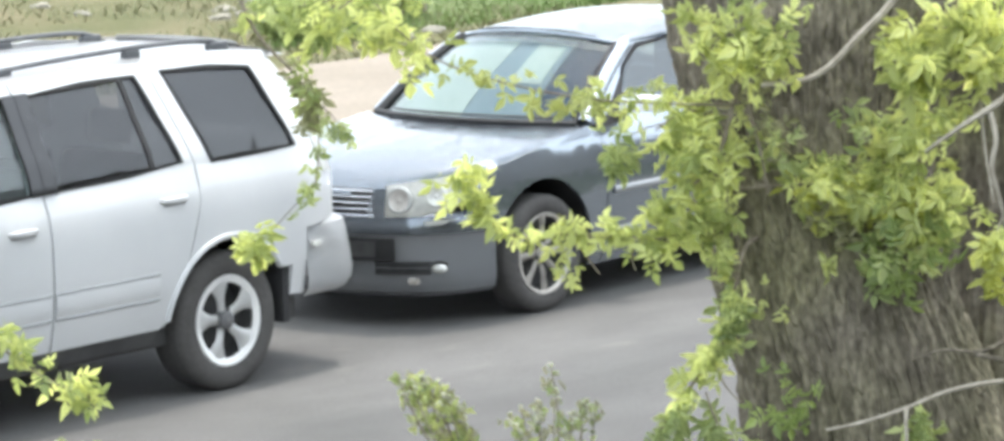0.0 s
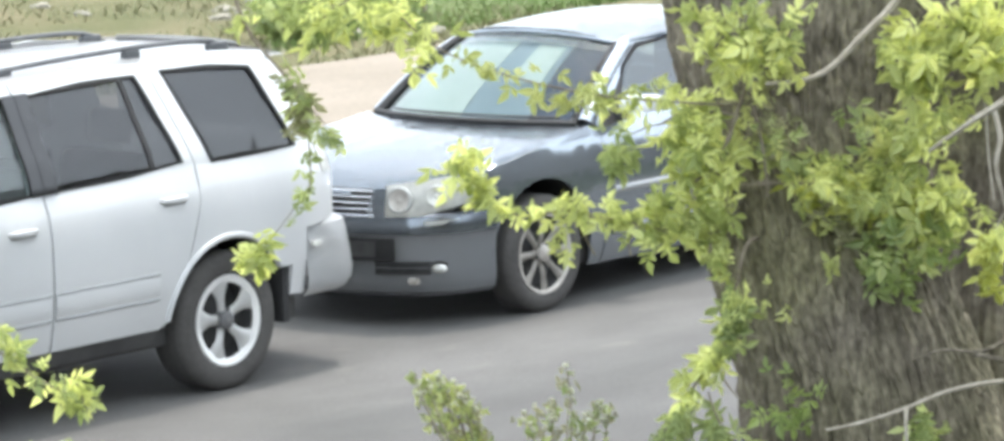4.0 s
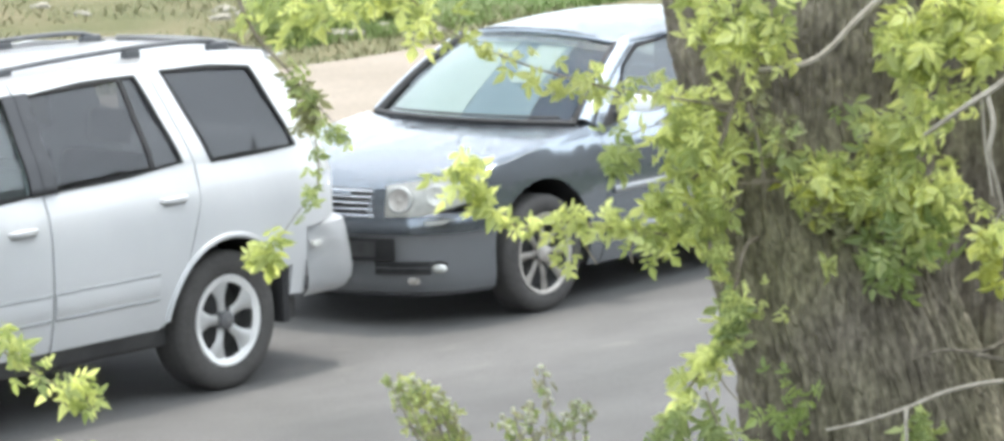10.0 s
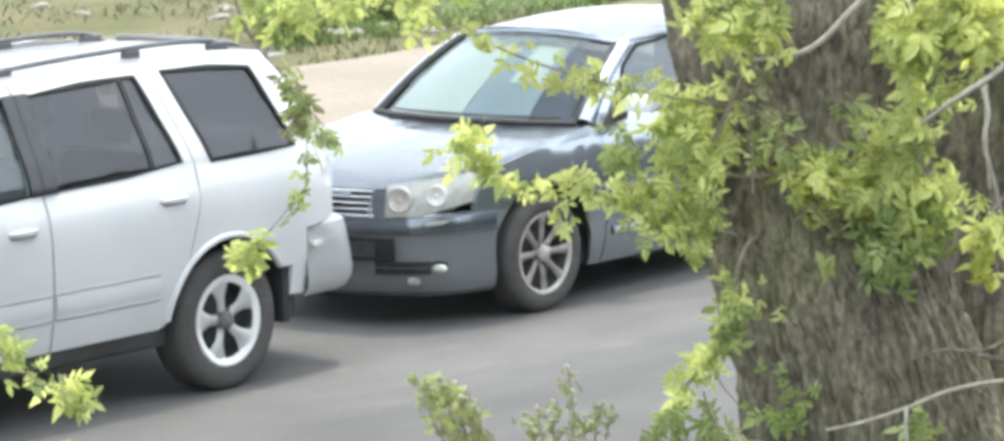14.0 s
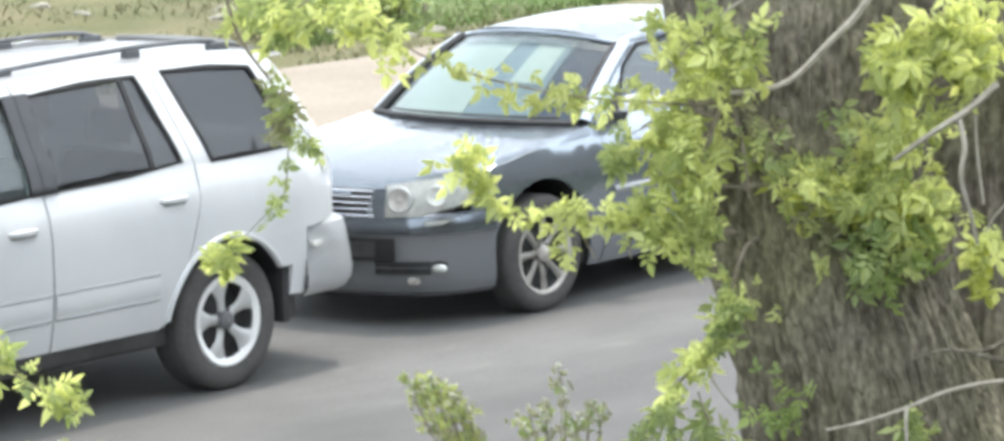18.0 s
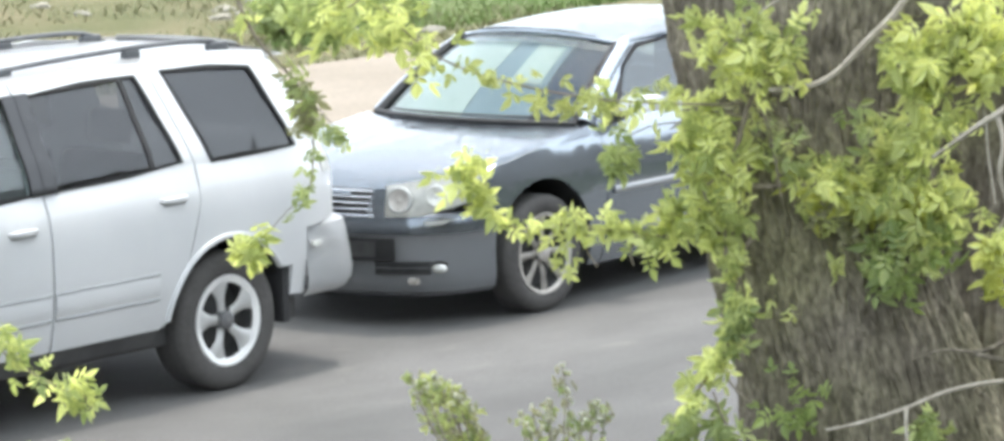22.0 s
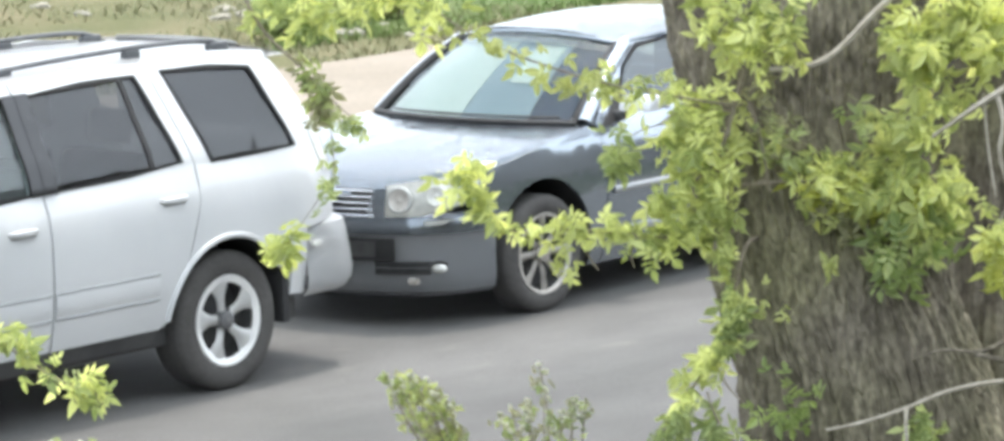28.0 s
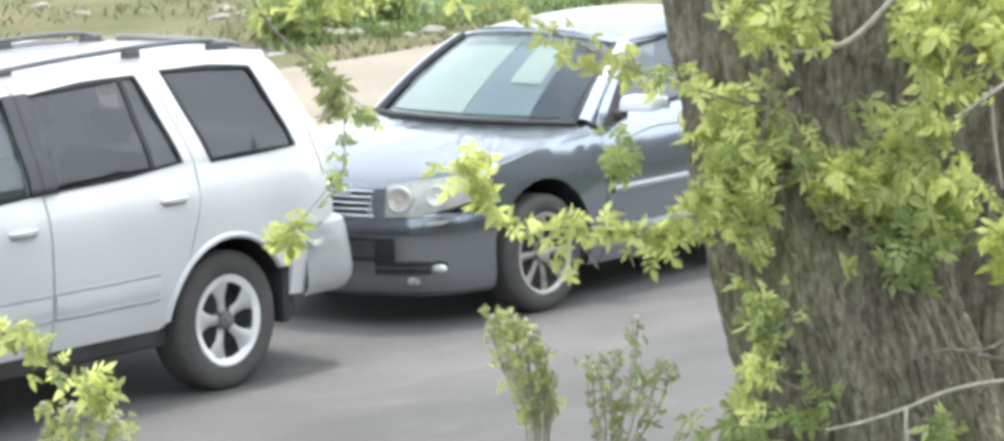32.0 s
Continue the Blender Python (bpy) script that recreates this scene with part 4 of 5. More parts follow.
# ---- beyond the pavement: grass, stones, a low shrub ----
def grass():
    rng = random.Random(5)
    bm = bmesh.new()
    for k in range(15000):
        x, y = rng.uniform(6.5, 24), LOT_EDGE + 0.02 + 9.5 * rng.random() ** 1.4
        thick = noise.noise((x * 0.6, y * 0.6, 9)) + 0.35 * noise.noise((x * 2.5, y * 2.5, 2))
        if thick < -0.18:
            continue
        h = (0.065 + 0.07 * max(thick, 0)) * rng.uniform(0.5, 1.3)
        a, lean = rng.uniform(0, 6.3), rng.uniform(0.2, 0.9)
        z = ground_height(x, y) - 0.01
        w = rng.uniform(0.008, 0.02)
        dx, dy = math.cos(a), math.sin(a)
        p = [bm.verts.new((x - dy * w, y + dx * w, z)), bm.verts.new((x + dy * w, y - dx * w, z)), bm.verts.new((x + dx * lean * h * 0.5 + dy * w * 0.7, y + dy * lean * h * 0.5 - dx * w * 0.7, z + h * 0.7)), bm.verts.new((x + dx * lean * h, y + dy * lean * h, z + h))]
        bm.faces.new((p[0], p[1], p[2]))
        bm.faces.new((p[0], p[2], p[3]))
    tagged(part("grass", bm, BLADE, smooth=False), "patchy rough grass, green and straw", "grass", kind="stuff")


def lawn_edge(y):
    return 11.7 + 1.02 * (y - 10.7)


def lawn():
    def f(u, v):
        y = 10.75 + 8 * v + 0.3 * noise.noise((u * 20, 0, 4))
        x0 = lawn_edge(y) + 0.4 * noise.noise((v * 9, 0, 6))
        x = x0 + (27 - x0) * u
        return (x, y, ground_height(x, y) + 0.03 * min(1, 20 * v, 20 * u))
    tagged(part("lawn", sheet(60, 44, f), LAWN), "even mown green lawn", "lawn", kind="structure")
    rng = random.Random(6)
    bm = bmesh.new()
    for k in range(9000):
        y = 10.7 + 5.0 * rng.random() ** 1.5
        x = lawn_edge(y) + 6.5 * rng.random()
        h = rng.uniform(0.05, 0.11)
        a, w = rng.uniform(0, 6.3), rng.uniform(0.008, 0.016)
        z = ground_height(x, y)
        dx, dy = math.cos(a), math.sin(a)
        p = [bm.verts.new((x - dy * w, y + dx * w, z)), bm.verts.new((x + dy * w, y - dx * w, z)), bm.verts.new((x + dx * h * 0.5, y + dy * h * 0.5, z + h))]
        bm.faces.new(p)
    tagged(part("lawn_grass", bm, BLADE_GREEN, smooth=False), "short fresh green grass blades", "grass", kind="stuff")


def stones():
    rng = random.Random(8)
    metas = []
    for k in range(4):
        bm = bmesh.new()
        bmesh.ops.create_icosphere(bm, subdivisions=2, radius=1)
        for v in bm.verts:
            v.co *= 1 + 0.35 * noise.noise(v.co * 1.3 + Vector((k * 7, 0, 0)))
            v.co.z *= 0.55
        me = bpy.data.meshes.new("stone")
        bm.to_mesh(me)
        bm.free()
        me.materials.append(STONE)
        metas.append(me)
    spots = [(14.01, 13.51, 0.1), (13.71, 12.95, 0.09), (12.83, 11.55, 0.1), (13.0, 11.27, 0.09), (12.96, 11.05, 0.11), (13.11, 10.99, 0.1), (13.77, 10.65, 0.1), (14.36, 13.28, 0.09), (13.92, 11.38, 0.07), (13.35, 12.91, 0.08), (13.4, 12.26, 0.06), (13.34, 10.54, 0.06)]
    for k in range(10):
        y = LOT_EDGE + 2.5 + rng.random() * 5
        spots.append((y - 2.2 + rng.uniform(-1.5, 3.6), y, rng.uniform(0.05, 0.09)))
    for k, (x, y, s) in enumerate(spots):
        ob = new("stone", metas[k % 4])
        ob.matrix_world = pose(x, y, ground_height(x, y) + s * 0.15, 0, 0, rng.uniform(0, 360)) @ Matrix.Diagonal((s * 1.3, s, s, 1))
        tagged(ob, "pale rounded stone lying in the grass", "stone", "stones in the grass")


def marker_post(x, y):
    z = ground_height(x, y) - 0.03
    post = empty("marker_post", pose(x, y, z), "thin pale wooden marker post in the grass", "post")
    part("post", boxes(((-0.016, -0.016, 0), (0.016, 0.016, 0.92), 0.004)), DRYWOOD, post)
    part("cap", boxes(((-0.02, -0.02, 0.91), (0.02, 0.02, 0.95), 0.008)), STONE, post)


def shrub(x, y, wide, tall, seed, count, mat):
    rng = random.Random(seed)
    z = ground_height(x, y) - 0.02
    bush = empty("shrub", pose(x, y, z), "low bright green leafy shrub beside the pavement", "shrub")
    bm = bmesh.new()
    tips = []
    for k in range(14):
        a, r = rng.uniform(0, 6.3), wide * 0.5 * rng.uniform(0.3, 1.0)
        tip = Vector((r * math.cos(a), r * math.sin(a), tall * rng.uniform(0.55, 1.0)))
        tube(bm, [Vector((0.03 * math.cos(a), 0.03 * math.sin(a), 0)), tip * 0.5 + Vector((0, 0, 0.05)), tip], 0.014, 0.004, 5)
        tips.append(tip)
    part("stems", bm, TWIG, bush)
    bm = bmesh.new()
    for k in range(count):
        t = rng.choice(tips)
        c = t * rng.uniform(0.35, 1.05) + Vector((rng.gauss(0, 0.10), rng.gauss(0, 0.10), rng.gauss(0, 0.07)))
        c.z = max(c.z, 0.02)
        q = Euler((rng.uniform(-1, 1), rng.uniform(-1, 1), rng.uniform(0, 6.3))).to_matrix()
        s = rng.uniform(0.03, 0.06)
        o = [(-0.0, -1, 0), (0.45, -0.2, 0.1), (0.3, 0.5, 0.05), (0, 1.1, -0.1), (-0.3, 0.5, 0.05), (-0.45, -0.2, 0.1)]
        vs = [bm.verts.new(c + q @ Vector(p) * s) for p in o]
        bm.faces.new(vs[:4])
        bm.faces.new((vs[0], vs[3], vs[4], vs[5]))
    tagged(part("foliage", bm, mat, bush, smooth=False), kind="stuff")


ground_things = (grass, lawn, stones)
for build in ground_things:
    build()
shrub(12.35, 11.15, 0.8, 0.42, 21, 800, LEAF_OLIVE)
shrub(13.2, 11.6, 1.2, 0.62, 22, 900, LEAF)
shrub(14.4, 11.7, 1.1, 0.50, 23, 700, LEAF_OLIVE)
marker_post(14.92, 11.75)

# leaves: three to five drooping leaflets on a stalk, a few shapes shared by all shoots
def leaf_mesh(seed, mat):
    rng = random.Random(seed)
    me = bpy.data.meshes.new("leaf")
    pts, faces = [(-0.012, -0.35, 0.06), (0.012, -0.35, 0.06), (0.0, 0.25, 0.0)], [(0, 1, 2)]
    spread = [(0, 0.25, 1.0), (55, 0.10, 0.72), (-55, 0.10, 0.72)] + ([(80, -0.12, 0.55), (-80, -0.12, 0.55)] if seed % 2 else [])
    for a, root, long in spread:
        a = radians(a + rng.uniform(-12, 12))
        long *= rng.uniform(0.68, 0.85)
        wide = long * rng.uniform(0.20, 0.27)
        sag = rng.uniform(0.2, 0.7)
        n = len(pts)
        for x, y in ((0, 0), (0.8, 0.22), (1.0, 0.45), (0.62, 0.72), (0, 1.0), (-0.62, 0.72), (-1.0, 0.45), (-0.8, 0.22)):
            u, v = x * wide * rng.uniform(0.85, 1.15), y * long
            pts.append((u * math.cos(a) + v * math.sin(a), root + v * math.cos(a) - u * math.sin(a), 0.35 * abs(u) - sag * v * v + 0.02 * (y > 0)))
        faces += [(n, n + 1, n + 2, n + 3, n + 4), (n, n + 4, n + 5, n + 6, n + 7)]
    me.from_pydata(pts, [], faces)
    me.materials.append(mat)
    return me


LEAVES = {m.name: [leaf_mesh(k, m) for k in range(4)] for m in (LEAF, LEAF_PALE, LEAF_DEEP, LEAF_OLIVE, LEAF_DRY, LEAF_YELLOW)}


def put_leaf(owner, mat, p, size, rng, hang=0.7):
    """One leaf as a part of a shoot, drooping and turned to the light, in the shoot's space."""
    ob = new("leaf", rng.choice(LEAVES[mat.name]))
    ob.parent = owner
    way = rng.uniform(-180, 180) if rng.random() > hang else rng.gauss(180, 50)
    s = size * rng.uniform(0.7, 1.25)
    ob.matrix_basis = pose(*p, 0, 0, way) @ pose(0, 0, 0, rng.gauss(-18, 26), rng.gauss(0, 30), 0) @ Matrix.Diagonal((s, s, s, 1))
    return ob


def shoot(name, pivot, lines, leaves, seed, twig=None, label="", depth=0.15):
    """A leafy shoot of the tree with its origin at pivot. lines: (points, start radius, end radius), about the pivot;
    leaves: (points, how many, spread, size, material), strewn along these points."""
    rng = random.Random(seed)
    bm = bmesh.new()
    for pts, r0, r1 in lines:
        tube(bm, [Vector((*p, 0.0) if len(p) == 2 else p) - Vector((*pivot, 0)) for p in pts], r0, r1, 6)
    ob = part(name, bm, twig or TWIG, tree, label)
    ob.matrix_basis = FACE @ pose(*pivot, depth)
    for pts, count, spread, size, mat in leaves:
        way = [Vector((*p, 0.0) if len(p) == 2 else p) for p in pts]
        for k in range(count):
            c = spline(way, rng.random()) if len(way) > 1 else way[0]
            p = c + Vector((rng.gauss(0, spread), rng.gauss(0, spread), rng.gauss(0.02, min(spread, 0.08)))) - Vector((*pivot, 0))
            put_leaf(ob, mat, p, size, rng)
    return ob


def zone(x0, h0, x1, h1, n, seed):
    """A meandering line that fills a patch."""
    rng = random.Random(seed)
    return [(x0 + (x1 - x0) * (k + rng.random()) / n, rng.uniform(h0, h1)) for k in range(n)]


# the long limb above, from which shoots hang down
bm = bmesh.new()
tube(bm, [spot(*p) for p in ((1.382, 1.706, -0.3), (0.673, 1.630, 0.0), (-0.213, 1.554, 0.1), (-1.149, 1.289, 0.12), (-2.390, 1.554, 0.1), (-3.048, 1.934, 0.0))], 0.11, 0.025, 10, 40)
part("limb", bm, BARK, tree, "long low limb")
bm = bmesh.new()
tube(bm, [spot(*p) for p in ((1.635, 0.719, -0.5), (1.889, 1.175, -0.4), (2.167, 1.782, -0.2), (2.471, 2.643, -0.2))], 0.22, 0.10, 14, 30)
part("limb", bm, BARK, tree, "thick upright limb")
bm = bmesh.new()
tube(bm, [spot(*p) for p in ((2.167, -0.635, 0.0), (1.985, -0.628, 0.12), (1.762, -0.663, 0.18), (1.559, -0.739, 0.22), (1.408, -0.787, 0.22), (1.266, -0.820, 0.2))], 0.010, 0.006, 8, 40)
tube(bm, [spot(*p) for p in ((1.580, -0.729, 0.22), (1.575, -0.800, 0.24), (1.585, -0.952, 0.24))], 0.009, 0.007, 6)
part("dead_branch", bm, DRYWOOD, tree, "bare pale dry branch")
bm = bmesh.new()
tube(bm, [spot(*p) for p in ((2.116, -0.395, -0.05), (1.985, -0.471, 0.08), (1.876, -0.516, 0.1), (1.737, -0.509, 0.12), (1.610, -0.547, 0.10))], 0.012, 0.006, 6, 30)
tube(bm, [spot(*p) for p in ((2.066, -0.585, 0.0), (1.965, -0.547, 0.1), (1.851, -0.527, 0.1))], 0.014, 0.01, 6, 20)
part("dead_branch", bm, BARK, tree, "crooked grey dead twig")

low = shoot("lower_shoot", (0.876, -0.046), [([(0.927, -0.046, -0.12), (0.876, -0.046), (0.673, -0.076), (0.446, -0.056), (0.218, -0.046)], 0.012, 0.006), ([(0.547, -0.066), (0.509, -0.129), (0.522, -0.192)], 0.005, 0.003), ([(0.344, -0.051), (0.332, -0.129), (0.382, -0.205)], 0.005, 0.003)],
            [([(0.825, -0.020), (0.648, -0.056), (0.446, -0.041), (0.243, -0.030)], 84, 0.024, 0.078, LEAF), ([(0.522, -0.104), (0.648, -0.116)], 14, 0.03, 0.086, LEAF), ([(0.192, -0.071), (0.256, -0.142), (0.243, -0.192)], 16, 0.03, 0.065, LEAF_PALE)], 31, label="leafy shoot reaching over the road", depth=0.12)
hook = shoot("shoot_tip", (0.218, -0.046), [([(0.218, -0.046), (0.091, -0.056), (-0.023, -0.003), (-0.091, 0.086), (-0.119, 0.162)], 0.006, 0.003)],
             [([(0.167, -0.053), (0.015, -0.020), (-0.061, 0.035)], 19, 0.02, 0.065, LEAF), ([(-0.048, 0.048), (-0.106, 0.111), (-0.142, 0.187), (-0.099, 0.192)], 40, 0.035, 0.092, LEAF)], 32, label="upturned leafy tip of a shoot", depth=0.12)
high = shoot("upper_shoot", (0.876, 0.453), [([(0.952, 0.466, -0.15), (0.876, 0.453), (0.648, 0.466), (0.370, 0.491), (0.041, 0.562), (-0.213, 0.656), (-0.365, 0.770), (-0.466, 0.896)], 0.006, 0.003)],
             [([(0.825, 0.466), (0.597, 0.486), (0.370, 0.491)], 36, 0.03, 0.080, LEAF), ([(0.370, 0.491), (0.192, 0.516), (-0.010, 0.572), (-0.213, 0.643)], 36, 0.030, 0.075, LEAF_PALE), ([(-0.213, 0.638), (-0.339, 0.719), (-0.466, 0.808)], 40, 0.05, 0.092, LEAF)], 33, label="leafy shoot hanging over the parked car", depth=0.2)
hang = shoot("hanging_twig", (-1.149, 1.251), [([(-1.170, 1.301), (-1.073, 0.972), (-0.985, 0.744), (-0.833, 0.567), (-0.757, 0.453), (-0.739, 0.327)], 0.011, 0.002), ([(-0.795, 0.516), (-0.694, 0.403), (-0.618, 0.327)], 0.003, 0.002)],
             [([(-0.815, 0.567), (-0.770, 0.491), (-0.795, 0.403)], 16, 0.03, 0.081, LEAF_OLIVE), ([(-0.815, 0.567), (-0.770, 0.491), (-0.795, 0.403)], 22, 0.03, 0.075, LEAF_DRY), ([(-0.744, 0.390), (-0.643, 0.339)], 16, 0.025, 0.065, LEAF_OLIVE), ([(-1.035, 0.820), (-0.997, 0.757)], 6, 0.02, 0.065, LEAF)], 34, label="thin hanging twig with olive leaves", depth=0.1)
tip = shoot("hanging_tip", (-0.744, 0.327), [([(-0.744, 0.327), (-0.757, 0.137), (-0.846, 0.035), (-0.972, -0.104)], 0.003, 0.0015)],
            [([(-0.749, 0.263), (-0.770, 0.111), (-0.833, 0.035)], 17, 0.02, 0.059, LEAF_OLIVE), ([(-0.934, -0.053), (-0.985, -0.116), (-1.010, -0.129)], 25, 0.025, 0.086, LEAF)], 35, label="drooping end of a twig with a tuft of leaves", depth=0.1)
side = shoot("hanging_twig", (-2.390, 1.554), [([(-2.415, 1.605), (-2.466, 0.871), (-2.339, 0.035), (-2.086, -0.395), (-1.833, -0.610), (-1.605, -0.711)], 0.008, 0.003)],
             [([(-2.061, -0.408), (-1.947, -0.471), (-1.884, -0.509)], 14, 0.035, 0.088, LEAF), ([(-2.061, -0.408), (-1.947, -0.471), (-1.858, -0.547)], 12, 0.035, 0.085, LEAF_OLIVE), ([(-1.833, -0.610), (-1.706, -0.648), (-1.605, -0.711)], 20, 0.03, 0.082, LEAF), ([(-1.833, -0.610), (-1.706, -0.648), (-1.605, -0.711)], 12, 0.03, 0.08, LEAF_OLIVE)], 36, label="drooping leafy twig near the parked cars", depth=0.1)
top = shoot("hanging_twig", (-0.365, 1.504), [([(-0.352, 1.534), (-0.441, 1.175), (-0.542, 0.922), (-0.719, 0.795)], 0.007, 0.003), ([(-0.491, 1.023), (-0.618, 0.896), (-0.846, 0.846)], 0.004, 0.002)],
            [([(-0.491, 0.871), (-0.618, 0.795), (-0.770, 0.757)], 26, 0.05, 0.092, LEAF), ([(-0.491, 0.871), (-0.618, 0.795), (-0.770, 0.757)], 20, 0.05, 0.088, LEAF_OLIVE), ([(-0.795, 0.871), (-0.896, 0.808)], 22, 0.05, 0.086, LEAF_OLIVE)], 37, label="leafy twig hanging from the limb above", depth=0.05)
door_spray = shoot("thin_shoot", (0.775, 0.390), [([(0.863, 0.390, -0.1), (0.775, 0.390), (0.597, 0.375), (0.458, 0.309)], 0.005, 0.002)],
                   [([(0.451, 0.352), (0.441, 0.263), (0.471, 0.200)], 25, 0.03, 0.081, LEAF_OLIVE)], 38, label="thin twig ending in a small tuft of leaves", depth=0.05)
left_mass = shoot("trunk_shoot", (0.927, 0.365), [([(1.028, 0.719), (0.927, 0.365), (0.876, 0.137), (0.881, -0.192)], 0.012, 0.006), ([(0.952, 0.415), (0.775, 0.441), (0.648, 0.365)], 0.008, 0.003), ([(0.901, 0.238), (0.749, 0.111), (0.648, 0.035)], 0.008, 0.003), ([(1.003, 0.466), (1.053, 0.314), (1.091, 0.111)], 0.009, 0.004)],
                  [(zone(0.711, 0.035, 0.906, 0.491, 14, 3), 140, 0.05, 0.097, LEAF), (zone(0.623, 0.061, 0.952, -0.066, 6, 4), 45, 0.04, 0.092, LEAF), ([(0.927, 0.491), (1.003, 0.365), (1.078, 0.263)], 14, 0.05, 0.081, LEAF_PALE), ([(0.876, -0.116), (0.927, -0.142)], 14, 0.02, 0.086, LEAF)], 41, label="dense leafy shoots along the trunk", depth=0.14)
upper = shoot("trunk_bough", (1.167, 0.580), [([(1.965, 1.706), (1.762, 1.301), (1.559, 0.922), (1.408, 0.757), (1.281, 0.630), (1.167, 0.580), (1.028, 0.567)], 0.020, 0.009), ([(2.06, 0.60, 0.06), (1.95, 0.505, 0.12), (1.84, 0.435, 0.16), (1.74, 0.365, 0.14), (1.66, 0.305, 0.08)], 0.015, 0.009), ([(1.90, 0.475, 0.13), (1.925, 0.36, 0.16), (1.91, 0.24, 0.16), (1.95, 0.10, 0.12), (1.985, -0.02, 0.06)], 0.012, 0.007), ([(1.635, 1.149), (1.230, 1.023), (0.927, 0.820)], 0.009, 0.004)],
              [(zone(0.724, 0.618, 1.129, 0.820, 9, 5), 72, 0.055, 0.095, LEAF), ([(0.749, 0.668), (0.927, 0.719), (1.104, 0.643)], 22, 0.04, 0.09, LEAF_PALE), ([(0.901, 0.871), (1.078, 0.846), (1.180, 0.795)], 20, 0.055, 0.086, LEAF_OLIVE)], 42, DRYWOOD, "swaying bough with pale bark and bright leaves", depth=0.26)
right_bough = shoot("trunk_bough", (1.813, 1.377), [([(1.965, 1.706, -0.2), (1.813, 1.377), (1.813, 1.023), (1.851, 0.795), (1.914, 0.668)], 0.009, 0.004), ([(1.825, 0.922), (1.686, 0.719), (1.610, 0.592)], 0.006, 0.003)],
                    [(zone(1.534, 0.592, 1.985, 0.770, 9, 6), 150, 0.05, 0.112, LEAF), (zone(1.559, 0.618, 1.985, 0.846, 6, 16), 34, 0.05, 0.105, LEAF_PALE), ([(1.661, 0.567), (1.737, 0.441), (1.635, 0.365)], 40, 0.05, 0.095, LEAF), ([(1.813, 0.896), (2.015, 0.820)], 22, 0.05, 0.097, LEAF)], 52, label="bright leafy bough beside the trunk", depth=0.28)
middle = shoot("trunk_shoot", (1.382, 0.238), [([(1.281, 0.289, -0.25), (1.306, 0.208), (1.180, 0.149), (1.003, 0.149)], 0.01, 0.005), ([(1.382, 0.263, -0.3), (1.509, 0.238), (1.686, 0.238)], 0.01, 0.004), ([(1.129, 0.137), (1.205, 0.035)], 0.006, 0.003), ([(0.885, 0.19), (0.89, 0.06), (0.93, -0.06)], 0.006, 0.004), ([(0.90, 0.135), (1.06, 0.14)], 0.006, 0.004), ([(1.19, 0.10), (1.26, 0.02), (1.33, -0.04)], 0.007, 0.004)],
               [(zone(1.142, 0.099, 1.838, 0.276, 14, 7), 135, 0.045, 0.097, LEAF), (zone(1.408, 0.263, 1.686, 0.415, 6, 8), 36, 0.045, 0.095, LEAF_OLIVE), (zone(1.408, 0.263, 1.686, 0.415, 6, 18), 18, 0.045, 0.095, LEAF_PALE), ([(1.205, 0.162), (1.408, 0.111), (1.610, 0.137)], 22, 0.03, 0.095, LEAF_PALE), ([(1.205, 0.099), (1.408, 0.066), (1.610, 0.035)], 24, 0.03, 0.095, LEAF_YELLOW), ([(1.129, 0.365), (1.053, 0.263), (1.230, 0.238)], 22, 0.04, 0.081, LEAF_OLIVE), ([(1.180, 0.137), (1.281, 0.061), (1.306, -0.003)], 14, 0.025, 0.076, LEAF_PALE), ([(0.95, 0.58), (1.05, 0.42), (1.12, 0.24)], 30, 0.045, 0.072, LEAF_DRY), ([(1.18, 0.09), (1.30, 0.03), (1.34, -0.06)], 16, 0.02, 0.078, LEAF_DRY), ([(1.16, 0.13), (1.32, 0.10), (1.45, 0.13)], 18, 0.03, 0.09, LEAF_YELLOW)], 43, label="thick tuft of shoots across the trunk", depth=0.1)
right_tuft = shoot("trunk_shoot", (1.635, 0.137), [([(1.661, 0.187, -0.3), (1.610, 0.035), (1.534, -0.142)], 0.01, 0.004), ([(1.686, 0.162), (1.813, 0.035)], 0.006, 0.003)],
                   [(zone(1.484, -0.015, 1.813, 0.162, 8, 9), 82, 0.045, 0.097, LEAF), ([(1.559, -0.041), (1.522, -0.167), (1.547, -0.243)], 26, 0.04, 0.097, LEAF_DEEP), ([(1.559, -0.041), (1.522, -0.167), (1.56, -0.23)], 22, 0.045, 0.097, LEAF_OLIVE), ([(1.661, -0.015), (1.686, -0.142)], 14, 0.04, 0.097, LEAF_DEEP), ([(1.661, -0.015), (1.686, -0.142)], 12, 0.04, 0.097, LEAF)], 44, label="green tuft of leaves on the trunk", depth=0.08)
yellow = shoot("trunk_shoot", (2.066, 0.162), [([(2.142, 0.365, -0.3), (2.066, 0.162), (1.952, 0.010), (1.927, -0.142)], 0.008, 0.003), ([(1.876, 0.491), (1.894, 0.289), (1.927, 0.086)], 0.008, 0.006)],
               [([(1.965, 0.035), (1.939, -0.066), (1.965, -0.167)], 14, 0.03, 0.108, LEAF), ([(1.901, -0.015), (1.927, -0.142), (1.934, -0.268)], 16, 0.02, 0.10, LEAF_YELLOW)], 45, DRYWOOD, "yellowing leaves on a thin stem", depth=0.2)
